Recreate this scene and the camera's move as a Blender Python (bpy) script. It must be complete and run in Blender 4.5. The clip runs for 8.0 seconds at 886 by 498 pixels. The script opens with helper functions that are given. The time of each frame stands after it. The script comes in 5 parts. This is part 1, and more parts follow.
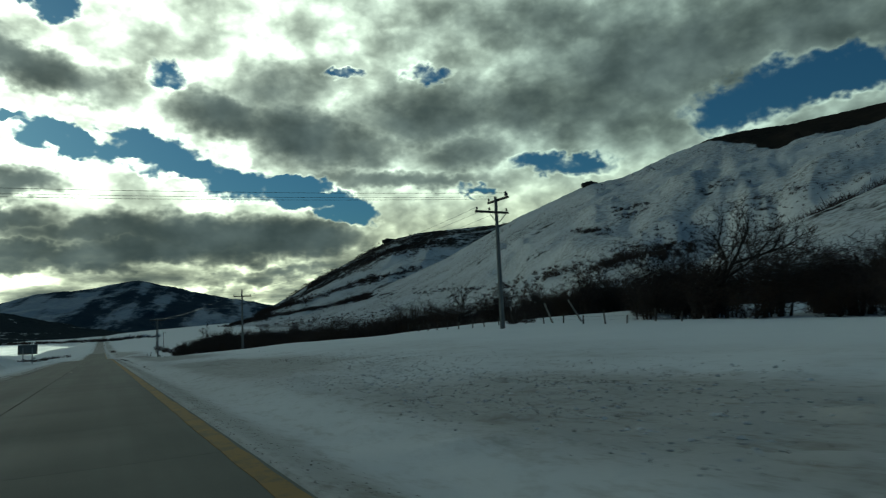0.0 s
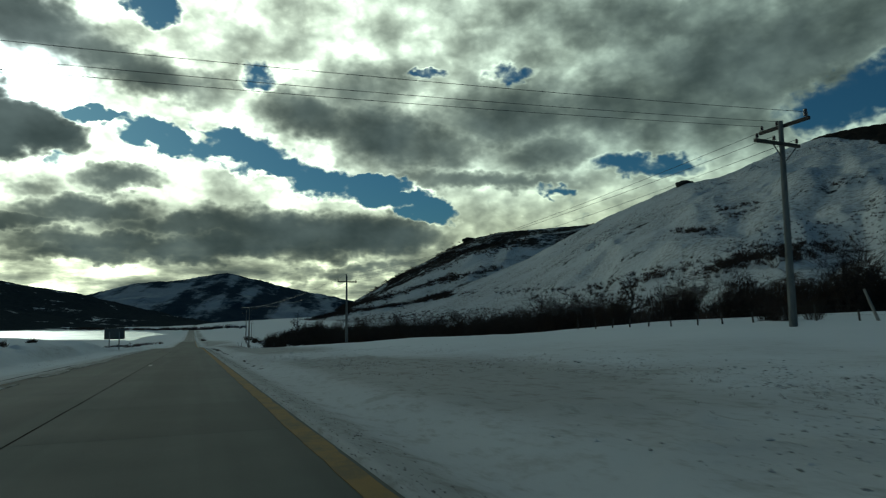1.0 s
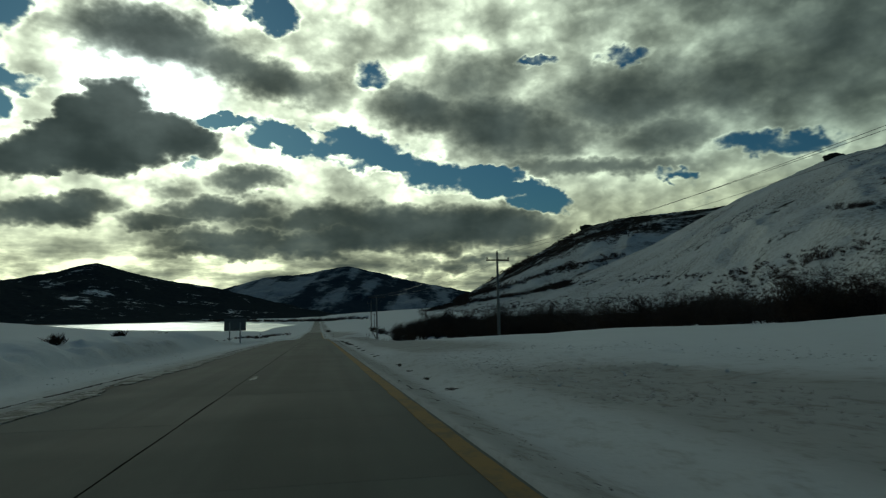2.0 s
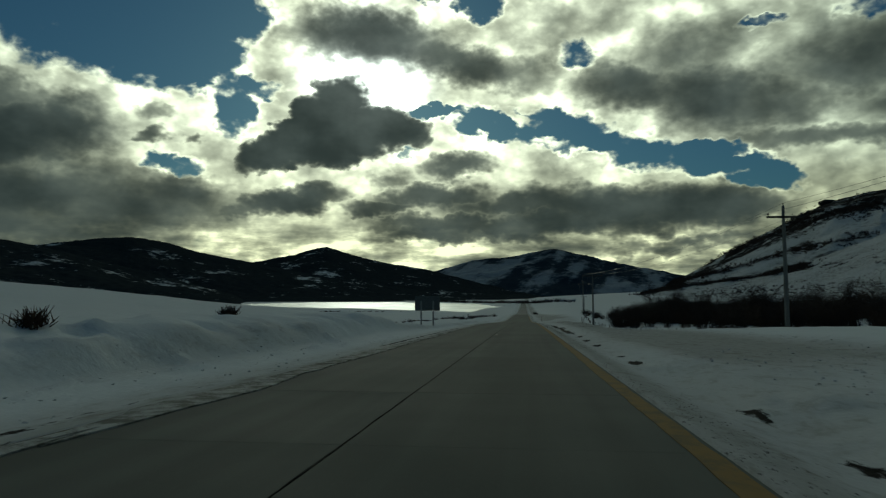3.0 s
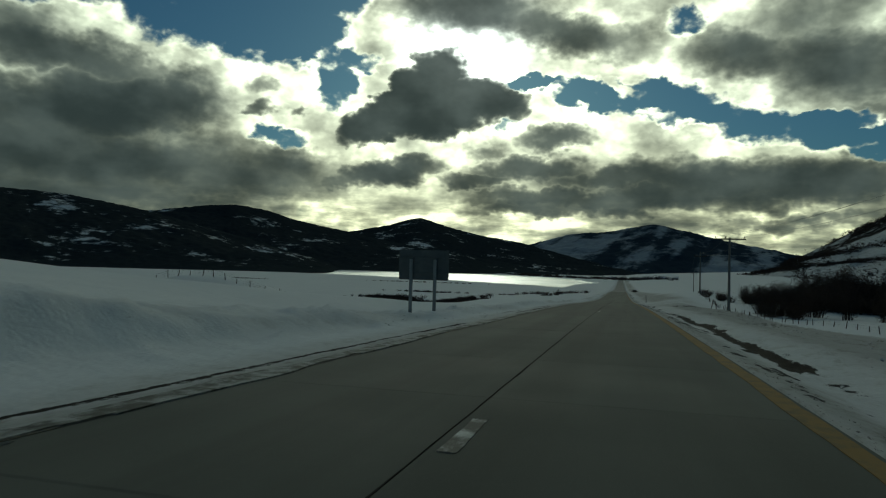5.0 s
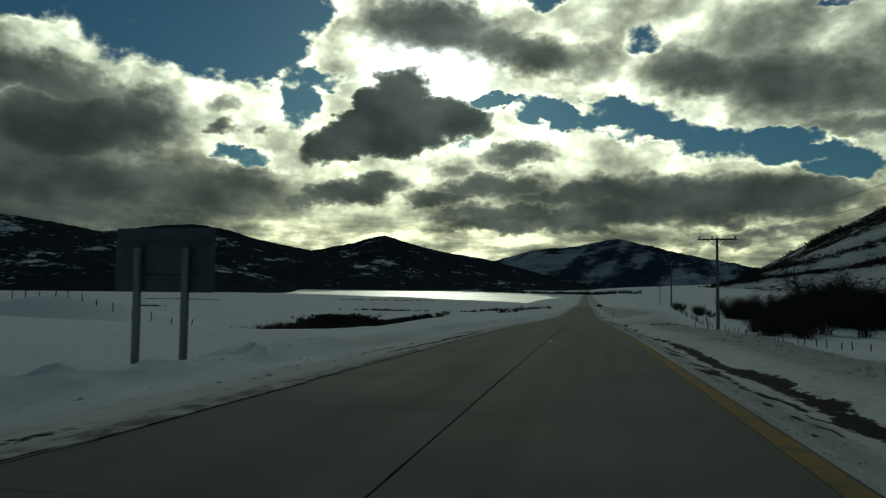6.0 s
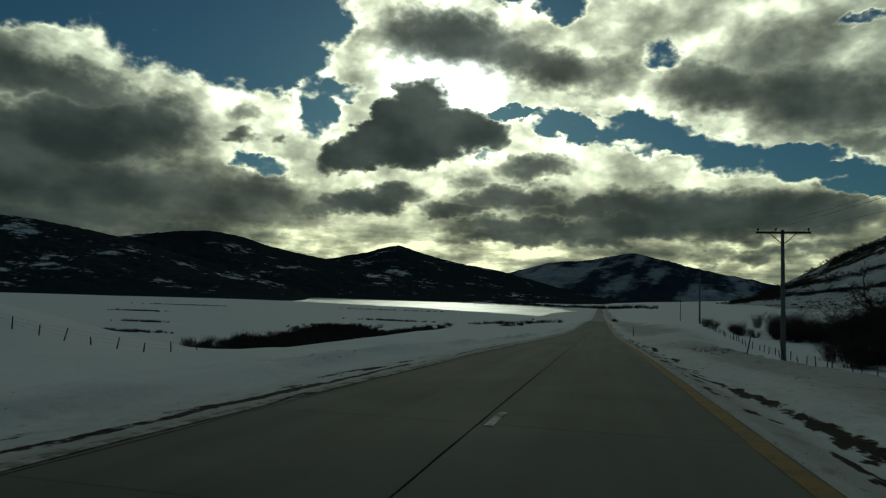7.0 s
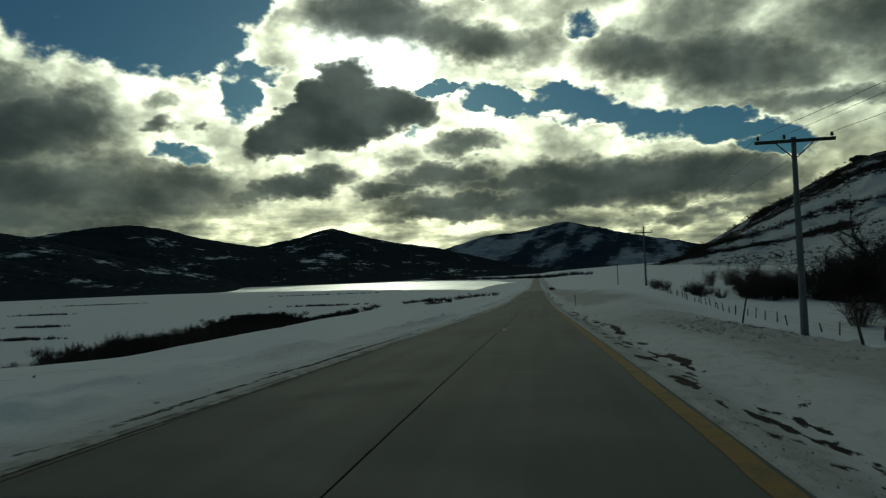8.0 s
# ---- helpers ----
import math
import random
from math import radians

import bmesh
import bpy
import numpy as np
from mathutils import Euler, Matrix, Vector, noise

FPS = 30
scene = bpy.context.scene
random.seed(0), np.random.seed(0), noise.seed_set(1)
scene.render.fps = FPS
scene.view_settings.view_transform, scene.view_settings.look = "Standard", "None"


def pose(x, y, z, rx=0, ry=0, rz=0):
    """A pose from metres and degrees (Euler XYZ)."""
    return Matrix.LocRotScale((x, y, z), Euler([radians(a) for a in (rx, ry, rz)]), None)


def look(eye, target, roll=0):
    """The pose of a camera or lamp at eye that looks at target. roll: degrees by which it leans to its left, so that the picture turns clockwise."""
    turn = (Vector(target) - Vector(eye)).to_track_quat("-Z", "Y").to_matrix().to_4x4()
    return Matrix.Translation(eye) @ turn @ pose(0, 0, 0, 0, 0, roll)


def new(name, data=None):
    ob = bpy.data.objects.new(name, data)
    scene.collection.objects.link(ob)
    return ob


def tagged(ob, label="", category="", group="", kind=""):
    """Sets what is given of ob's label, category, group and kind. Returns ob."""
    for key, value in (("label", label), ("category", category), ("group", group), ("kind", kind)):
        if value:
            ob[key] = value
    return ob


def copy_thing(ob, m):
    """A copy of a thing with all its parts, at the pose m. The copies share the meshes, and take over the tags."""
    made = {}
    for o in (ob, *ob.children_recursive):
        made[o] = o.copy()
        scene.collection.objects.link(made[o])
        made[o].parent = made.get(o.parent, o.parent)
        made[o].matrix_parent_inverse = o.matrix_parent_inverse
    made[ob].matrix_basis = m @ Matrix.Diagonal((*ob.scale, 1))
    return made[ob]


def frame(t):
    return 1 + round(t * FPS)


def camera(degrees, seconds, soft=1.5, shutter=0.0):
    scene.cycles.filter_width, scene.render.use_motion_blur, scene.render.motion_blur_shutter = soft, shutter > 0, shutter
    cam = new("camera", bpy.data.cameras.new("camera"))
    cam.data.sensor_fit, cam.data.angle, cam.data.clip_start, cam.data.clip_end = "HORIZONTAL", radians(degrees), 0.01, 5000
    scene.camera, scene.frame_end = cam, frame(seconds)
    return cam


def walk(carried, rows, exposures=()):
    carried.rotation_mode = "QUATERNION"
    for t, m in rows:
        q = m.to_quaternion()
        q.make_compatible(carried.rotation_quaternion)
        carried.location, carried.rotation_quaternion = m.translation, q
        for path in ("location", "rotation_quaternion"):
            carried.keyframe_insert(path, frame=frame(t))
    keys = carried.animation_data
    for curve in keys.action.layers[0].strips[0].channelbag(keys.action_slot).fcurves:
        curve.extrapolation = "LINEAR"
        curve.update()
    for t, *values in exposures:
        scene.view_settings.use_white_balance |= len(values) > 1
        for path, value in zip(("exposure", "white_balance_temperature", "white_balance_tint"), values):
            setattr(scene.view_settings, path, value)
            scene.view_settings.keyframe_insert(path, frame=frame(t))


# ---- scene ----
# A snowy valley road seen from a driven car: concrete road, power line, thickets, snow hills, lake and a broken backlit sky.
cam = camera(67.54, 8.0, soft=1.2, shutter=0.1)
walk(cam, [
    (0, pose(0.30, 0.04, 1.35, 95.63, 2.66, -27.11)),
    (0.2, pose(0.27, 3.47, 1.27, 94.68, 2.77, -23.88)),
    (0.5, pose(0.32, 8.62, 1.14, 95.07, 1.33, -21.17)),
    (0.8, pose(0.35, 13.78, 0.99, 95.78, 1.49, -20.66)),
    (1, pose(0.35, 17.21, 0.79, 95.83, 0.66, -20.57)),
    (1.2, pose(0.17, 20.66, 0.77, 97.45, -0.16, -20.32)),
    (2.3, pose(0.20, 39.62, 0.22, 94.33, 2.69, -5.26)),
    (2.5, pose(0.18, 43.08, 0.16, 94.07, 3.14, -2.10)),
    (2.7, pose(0.10, 46.54, 0.09, 93.75, 1.67, 0.15)),
    (3, pose(0.08, 51.73, -0.09, 93.89, 0.21, 6.99)),
    (3.2, pose(0.09, 55.19, -0.18, 93.31, -0.08, 8.88)),
    (3.5, pose(0.02, 60.38, -0.31, 93.36, -1.46, 11.36)),
    (3.8, pose(-0.04, 65.58, -0.45, 93.56, -1.69, 13.50)),
    (4, pose(-0.10, 69.05, -0.54, 94.43, -0.59, 16.26)),
    (4.2, pose(-0.12, 72.53, -0.65, 92.80, -0.28, 16.40)),
    (4.5, pose(-0.15, 77.74, -0.83, 91.05, -1.41, 14.80)),
    (4.7, pose(-0.20, 81.21, -0.91, 91.10, -1.35, 15.20)),
    (5.8, pose(-0.31, 100.37, -1.41, 92.84, -1.09, 13.44)),
    (6, pose(-0.25, 103.86, -1.50, 93.02, -0.52, 12.15)),
    (6.2, pose(-0.24, 107.35, -1.61, 94.52, -0.64, 10.57)),
    (6.5, pose(-0.21, 112.59, -1.74, 94.38, -1.09, 11.78)),
    (6.8, pose(-0.25, 117.84, -1.89, 94.61, -1.42, 12.21)),
    (7, pose(-0.18, 121.34, -1.98, 93.96, -1.65, 13.37)),
    (7.2, pose(-0.12, 124.84, -2.10, 93.71, -1.39, 14.03)),
    (7.5, pose(-0.16, 130.09, -2.23, 93.70, -0.33, 13.71)),
    (7.8, pose(-0.07, 135.35, -2.43, 92.37, 1.43, 12.12)),
    (8, pose(-0.01, 138.87, -2.44, 92.07, 2.33, 8.07)),
], [(0.0, 0.7, 5650, -9), (1.2, 0.44, 5700, -9), (2.3, 0.15, 6100, -8), (3.0, 0.05, 6200, -8), (3.6, 0.2, 6300, -7), (4.5, 0.35, 6200, -7), (6.0, 0.15, 6250, -7), (6.6, 0.0, 6300, -8), (7.3, -0.05, 6300, -8), (8.0, 0.25, 6300, -7)])

# ---- world, sun ----
SUN_AZ, SUN_EL = -13.5, 18.5          # degrees, clockwise from the road's direction; above the horizon


world = bpy.data.worlds.new("sky")
scene.world = world
world.use_nodes = True
wt = world.node_tree
wt.nodes.clear()


def wlink(a, b):
    wt.links.new(a, b)


def wmath(op, a, b=0.0, c=0.0, clamp=False):
    n = wt.nodes.new("ShaderNodeMath")
    n.operation, n.use_clamp = op, clamp
    for i, v in enumerate((a, b, c)):
        if isinstance(v, (int, float)):
            n.inputs[i].default_value = v
        else:
            wlink(v, n.inputs[i])
    return n.outputs[0]


def wsmooth(v, lo, hi, a=0.0, b=1.0):
    n = wt.nodes.new("ShaderNodeMapRange")
    n.interpolation_type = "SMOOTHSTEP"
    wlink(v, n.inputs[0])
    for i, x in enumerate((lo, hi, a, b)):
        n.inputs[1 + i].default_value = x
    return n.outputs[0]


def wmix(fac, a, b, blend="MIX"):
    n = wt.nodes.new("ShaderNodeMix")
    n.data_type, n.blend_type = "RGBA", blend
    for sock, v in ((n.inputs[0], fac), (n.inputs[6], a), (n.inputs[7], b)):
        if isinstance(v, (int, float)):
            sock.default_value = v
        elif isinstance(v, tuple):
            sock.default_value = (*v, 1)
        else:
            wlink(v, sock)
    return n.outputs[2]


direction = wt.nodes.new("ShaderNodeTexCoord").outputs["Generated"]
split = wt.nodes.new("ShaderNodeSeparateXYZ")
wlink(direction, split.inputs[0])
az = wmath("MULTIPLY", wmath("ARCTAN2", split.outputs[0], split.outputs[1]), 57.2958)
el = wmath("MULTIPLY", wmath("ARCSINE", split.outputs[2]), 57.2958)
chart = wt.nodes.new("ShaderNodeCombineXYZ")              # the sky's chart: azimuth, elevation
wlink(az, chart.inputs[0]), wlink(el, chart.inputs[1])
chart = chart.outputs[0]


def wnoise(scale, detail, rough, squash, seed, vec=None):
    """Cloud-shaped noise on the sky's chart, flattened by squash."""
    m = wt.nodes.new("ShaderNodeMapping")
    m.inputs["Scale"].default_value = (scale, scale * squash, 1)
    m.inputs["Location"].default_value = (seed, seed * 0.7, seed * 1.3)
    wlink(vec or chart, m.inputs[0])
    n = wt.nodes.new("ShaderNodeTexNoise")
    n.inputs["Scale"].default_value, n.inputs["Detail"].default_value, n.inputs["Roughness"].default_value = 1.0, detail, rough
    wlink(m.outputs[0], n.inputs["Vector"])
    return n


def warped(vec, noise_node, amount):
    a = wt.nodes.new("ShaderNodeVectorMath")
    a.operation = "SUBTRACT"
    wlink(noise_node.outputs["Color"], a.inputs[0])
    a.inputs[1].default_value = (0.5, 0.5, 0.5)
    b = wt.nodes.new("ShaderNodeVectorMath")
    b.operation = "MULTIPLY_ADD"
    wlink(a.outputs[0], b.inputs[0])
    b.inputs[1].default_value = (amount * 1.4, amount, 0)
    wlink(vec, b.inputs[2])
    return b.outputs[0]


billow = warped(warped(warped(chart, wnoise(0.25, 2, 0.5, 1.4, 8.7), 2.0), wnoise(0.7, 2, 0.5, 1.4, 17.0), 1.7), wnoise(2.0, 2, 0.5, 1.3, 29.0), 0.5)
banks, gaps, puffs = 0.0, 0.0, 0.0


def shape(before, a, e, w, h, tilt, amount, soft_rim):
    """A rounded form at azimuth a and elevation e, w by h degrees, merged with those before it."""
    m = wt.nodes.new("ShaderNodeMapping")
    m.vector_type = "TEXTURE"
    m.inputs["Location"].default_value = (a, e, 0)
    m.inputs["Rotation"].default_value = (0, 0, radians(tilt))
    k = 1 / (1 - soft_rim / 2)
    m.inputs["Scale"].default_value = (w * k, h * k, 1)
    wlink(billow, m.inputs[0])
    g = wt.nodes.new("ShaderNodeTexGradient")
    g.gradient_type = "SPHERICAL"
    wlink(m.outputs[0], g.inputs[0])
    return wmath("SMOOTH_MAX", before, wsmooth(g.outputs[1], 0.0, soft_rim, 0.0, amount), 0.15)


def bank(*place):
    """Thick cloud, dark against the light."""
    global banks
    banks = shape(banks, *place)


def gap(*place):
    """An opening to the blue sky."""
    global gaps
    gaps = shape(gaps, *place)


def puff(*place):
    """A small bright cloud adrift in an opening."""
    global puffs
    puffs = shape(puffs, *place)


# thick banks
bank(-44.8, 4.7, 9.1, 1.8, 3, 1.3, 1)
bank(-35.4, 4.6, 5.7, 1.0, 2, 0.9, 1)
bank(-19.5, 14.0, 3.9, 1.4, 40, 1.4, 0.45)
bank(-15.8, 15.9, 2.3, 2.2, 0, 1.4, 0.45)
bank(-16.9, 14.2, 3.6, 2.1, 10, 1.4, 0.45)
bank(-20.9, 11.8, 3.3, 1.3, 16, 1.4, 0.45)
bank(-12.2, 14.2, 3.6, 1.7, -14, 1.4, 0.45)
bank(-16.1, 12.8, 5.7, 1.6, 6, 1.4, 0.45)
bank(-13.2, 21.5, 6.2, 1.9, -6, 1.2, 0.8)
bank(-6.5, 19.9, 7.3, 1.3, -14, 1.0, 0.9)
bank(-0.6, 19.0, 3.7, 1.0, -12, 0.6, 1)
bank(-18.7, 21.7, 3.0, 1.0, 10, 0.6, 1)
bank(9.0, 16.9, 4.1, 1.7, -11, 1.0, 0.9)
bank(15.6, 15.6, 4.0, 2.1, -8, 1.05, 0.9)
bank(13.5, 19.2, 4.5, 2.0, 7, 0.6, 1)
bank(3.6, 22.7, 6.3, 1.5, -7, 0.3, 1)
bank(1.3, 21.2, 2.8, 0.9, -6, 0.3, 1)
bank(-43.0, 11.5, 7.6, 2.3, 10, 1.6, 0.8)
bank(-37.9, 12.8, 3.0, 1.8, 5, 1.3, 0.8)
bank(-45.7, 15.1, 7.5, 1.3, -5, 1.15, 0.9)
bank(-48.3, 8.1, 7.1, 2.9, 6, 1.5, 1)
bank(-41.8, 7.3, 8.4, 2.3, 4, 1.45, 1)
bank(-48.7, 16.6, 2.8, 1.2, -1, 0.7, 1)
bank(-50.0, 11.3, 1.6, 1.6, 8, 1.1, 0.8)
bank(-33.2, 7.0, 8.1, 1.9, 3, 1.05, 1)
bank(-29.1, 8.0, 3.3, 1.4, 2, 1.0, 0.9)
bank(-31.1, 12.4, 1.2, 0.5, 4, 0.8, 0.9)
bank(-30.7, 14.4, 1.2, 0.5, 4, 0.55, 1)
bank(-28.1, 12.4, 0.7, 0.4, 3, 0.6, 1)
bank(-20.2, 7.8, 4.4, 1.1, 9, 1.2, 0.7)
bank(-24.3, 7.0, 2.4, 0.6, 2, 0.8, 0.9)
bank(-5.6, 11.0, 2.6, 1.0, 11, 1.0, 0.8)
bank(-11.1, 9.9, 1.5, 0.7, -0, 0.55, 1)
bank(-0.2, 7.7, 6.3, 0.9, 3, 1.0, 0.8)
bank(8.8, 7.3, 9.1, 1.5, -3, 1.2, 0.8)
bank(14.6, 7.1, 5.5, 1.4, -3, 1.25, 0.8)
bank(-7.7, 8.4, 4.6, 0.9, 3, 1.0, 0.8)
bank(-12.1, 7.4, 2.9, 0.6, 0, 0.9, 0.8)
bank(-3.5, 5.9, 9.0, 0.9, -1, 1.1, 0.8)
bank(-6.8, 5.1, 5.2, 0.6, -0, 0.9, 0.8)
bank(3.3, 6.3, 6.7, 1.1, -2, 1.1, 0.8)
bank(12.2, 3.9, 5.3, 0.5, 3, 0.6, 0.9)
bank(27.3, 17.7, 4.9, 2.1, -1, 0.6, 1)
bank(35.0, 16.9, 3.3, 2.3, -13, 0.65, 1)
bank(12.3, 6.2, 6.4, 1.2, 3, 1.1, 0.8)
bank(18.2, 14.4, 5.3, 1.7, -0, 0.8, 0.9)
bank(26.7, 16.6, 6.5, 1.9, -2, 0.75, 0.9)
bank(23.5, 11.7, 8.1, 0.8, -2, 0.7, 0.9)
bank(30.1, 13.8, 4.0, 1.2, 6, 0.6, 0.9)
bank(47.3, 19.4, 10.6, 3.9, -1, 0.7, 1)
bank(39.1, 23.6, 11.6, 2.2, -7, 0.45, 1)
bank(58.5, 19.7, 7.6, 2.4, -13, 0.7, 1)
bank(42.4, 16.5, 7.0, 2.7, -7, 0.5, 1)
# openings
gap(-47.5, 21.3, 10.4, 2.9, 8, 1.1, 0.5)
gap(-41.8, 25.8, 17.4, 3.4, 10, 1.1, 0.5)
gap(-34.2, 20.2, 9.6, 3.8, -5, 1.1, 0.5)
gap(-29.0, 19.2, 5.0, 2.9, 5, 1.2, 0.5)
gap(-27.6, 22.8, 5.3, 3.4, 5, 1.2, 0.5)
gap(-24.8, 15.6, 1.9, 2.9, 3, 1, 0.6)
gap(-23.6, 16.9, 2.7, 0.9, 3, 0.95, 0.7)
gap(-29.4, 10.3, 2.2, 0.7, 3, 0.9, 0.7)
gap(-8.0, 15.6, 2.7, 0.6, 3, 1, 0.6)
gap(-2.9, 14.4, 3.5, 1.3, -8, 1.1, 0.5)
gap(2.6, 13.9, 5.1, 1.5, -8, 1.05, 0.6)
gap(8.9, 12.1, 5.6, 1.5, -13, 1.05, 0.6)
gap(15.0, 10.6, 4.2, 1.1, -10, 1.05, 0.6)
gap(-10.4, 11.8, 1.3, 0.5, 19, 0.9, 0.8)
gap(4.7, 19.7, 1.9, 0.9, -6, 0.85, 0.8)
gap(-3.8, 24.3, 2.4, 1.5, -4, 1.05, 0.6)
gap(-8.0, 24.9, 2.5, 0.6, -3, 0.9, 0.8)
gap(18.5, 9.6, 3.6, 1.3, -11, 1.1, 0.5)
gap(14.8, 11.3, 3.1, 0.9, -0, 1.1, 0.5)
gap(38.3, 12.3, 4.3, 0.9, -5, 0.95, 0.7)
gap(52.9, 15.3, 4.7, 1.9, 5, 1.05, 0.7)
gap(58.9, 16.3, 5.5, 1.9, -4, 1.1, 0.6)
gap(30.4, 10.6, 1.5, 0.5, -3, 0.9, 0.8)
gap(26.6, 20.5, 2.1, 0.7, -2, 0.8, 0.8)
gap(18.9, 20.6, 1.6, 0.4, 0, 0.8, 0.8)
# small clouds adrift in the openings
puff(5.1, 11.4, 2.6, 0.6, 0, 1, 0.9)
puff(12.1, 12.4, 1.6, 0.4, -17, 0.5, 1)
puff(16.8, 9.4, 1.4, 0.3, -5, 0.6, 1)
puff(-0.1, 14.9, 1.2, 0.4, -23, 0.7, 0.9)
puff(2.5, 12.9, 1.3, 0.3, -4, 0.6, 0.9)
puff(-25.5, 16.7, 1.5, 0.5, 3, 0.4, 1)

def wlumps(scale, detail, squash, seed):
    """Rounded heaps of cloud, 0 in the creases between them and about 1 on their crowns."""
    m = wt.nodes.new("ShaderNodeMapping")
    m.inputs["Scale"].default_value = (scale, scale * squash, 1)
    m.inputs["Location"].default_value = (seed, seed * 0.7, 0)
    wlink(ruffled, m.inputs[0])
    n = wt.nodes.new("ShaderNodeTexVoronoi")
    n.voronoi_dimensions, n.feature, n.normalize = "2D", "SMOOTH_F1", True
    n.inputs["Scale"].default_value, n.inputs["Detail"].default_value, n.inputs["Roughness"].default_value = 1.0, detail, 0.5
    n.inputs["Smoothness"].default_value = 0.35
    wlink(m.outputs[0], n.inputs["Vector"])
    return wmath("SUBTRACT", 1.0, wmath("MULTIPLY", n.outputs["Distance"], 1.6))


ruffled = warped(chart, wnoise(0.6, 3, 0.5, 1.4, 63.0), 0.9)
fine = wnoise(0.30, 6, 0.50, 1.5, 21.0).outputs[0]
heaps = wlumps(0.55, 3.0, 1.35, 11.0)
broad = wnoise(0.05, 4, 0.55, 1.6, 40.0).outputs[0]
streak = wnoise(0.16, 6, 0.55, 3.8, 55.0).outputs[0]
swell = wnoise(0.20, 4, 0.48, 1.5, 93.0).outputs[0]
curl = wlumps(0.38, 2.5, 1.5, 71.0)
low = wmath("SUBTRACT", 1.0, wsmooth(el, 2.5, 8))
# away from the sun and overhead the cloud breaks up into open blue sky with scattered banks
beyond = wmath("MAXIMUM", wsmooth(wmath("ABSOLUTE", az), 62, 85), wsmooth(el, 30, 48))
gaps = wmath("ADD", gaps, wmath("MULTIPLY", beyond, wsmooth(broad, 0.56, 0.72, 1.0, 0.0)))
opening = wmath("SUBTRACT", gaps, wmath("MULTIPLY_ADD", banks, 0.35, puffs))
opening = wmath("ADD", opening, wmath("MULTIPLY", wmath("SUBTRACT", fine, 0.5), 0.9))
opening = wmath("ADD", opening, wmath("MULTIPLY", wmath("SUBTRACT", 0.5, heaps), 0.55))
cover = wmath("POWER", wsmooth(opening, 0.14, 0.80, 1.0, 0.0), 1.5)
rim = wsmooth(opening, -0.20, 0.30)                        # thin cloud beside the openings

ruffle = wmath("ADD", wmath("MULTIPLY", wmath("SUBTRACT", swell, 0.5), 1.1), wmath("MULTIPLY", wmath("SUBTRACT", 0.55, curl), 0.40))
ruffle = wmath("ADD", ruffle, wmath("MULTIPLY", wmath("SUBTRACT", 0.55, heaps), 0.34))
ruffle = wmath("MULTIPLY", ruffle, wmath("SUBTRACT", 1.0, wmath("MULTIPLY", banks, 0.5)))
tau = wmath("ADD", wmath("ADD", banks, ruffle), 0.14)
tau = wmath("ADD", tau, wmath("MULTIPLY", low, wmath("MULTIPLY", wmath("SUBTRACT", streak, 0.50), 3.2)))
tau = wmath("MAXIMUM", wmath("MULTIPLY_ADD", rim, -0.22, tau), 0.0)
passed = wmath("EXPONENT", wmath("MULTIPLY", tau, -3.4))   # light that comes through the cloud

sun_dir = Vector((math.sin(radians(SUN_AZ)) * math.cos(radians(SUN_EL)), math.cos(radians(SUN_AZ)) * math.cos(radians(SUN_EL)), math.sin(radians(SUN_EL))))
dot = wt.nodes.new("ShaderNodeVectorMath")
dot.operation = "DOT_PRODUCT"
wlink(direction, dot.inputs[0])
dot.inputs[1].default_value = sun_dir
away = wmath("MULTIPLY", wmath("ARCCOSINE", dot.outputs["Value"]), 57.2958)   # degrees from the sun

sky = wt.nodes.new("ShaderNodeTexSky")
sky.sky_type, sky.sun_disc = "NISHITA", False
sky.sun_elevation, sky.sun_rotation = radians(SUN_EL), radians(SUN_AZ)
sky.air_density, sky.dust_density, sky.ozone_density = 1.2, 0.4, 2.0
blue = wmix(1.0, sky.outputs[0], (0.0078, 0.0142, 0.0188), "MULTIPLY")

near_sun = wmath("POWER", wmath("SUBTRACT", 1.0, wsmooth(away, 0, 62)), 1.5)
glow = wmath("POWER", wmath("SUBTRACT", 1.0, wsmooth(away, 0, 9)), 2.0)
lit = wmix(near_sun, (0.37, 0.40, 0.315), (2.02, 1.95, 1.48))
warm = wmath("SUBTRACT", 1.0, wsmooth(el, 3.0, 14))
lit = wmix(wmath("MULTIPLY", warm, 0.75), lit, (1.0, 0.92, 0.54))
lit = wmix(glow, lit, (8.0, 8.0, 7.4))
core = wmix(wsmooth(swell, 0.3, 0.7), (0.060, 0.072, 0.070), (0.024, 0.032, 0.032))
cloud_colour = wmix(1.0, wmix(1.0, lit, passed, "MULTIPLY"), core, "ADD")
total = wmix(cover, blue, cloud_colour)
bg = wt.nodes.new("ShaderNodeBackground")
bg.inputs["Strength"].default_value = 1.0
wlink(total, bg.inputs["Color"])
out = wt.nodes.new("ShaderNodeOutputWorld")
wlink(bg.outputs[0], out.inputs["Surface"])
world.cycles.sampling_method = "MANUAL"
world.cycles.sample_map_resolution = 512

sun_data = bpy.data.lights.new("sun", "SUN")
sun_data.energy, sun_data.angle, sun_data.color = 0.14, radians(10), (1.0, 0.93, 0.82)
sun_lamp = new("sun", sun_data)
sun_lamp.matrix_world = look(sun_dir * 100, (0, 0, 0))


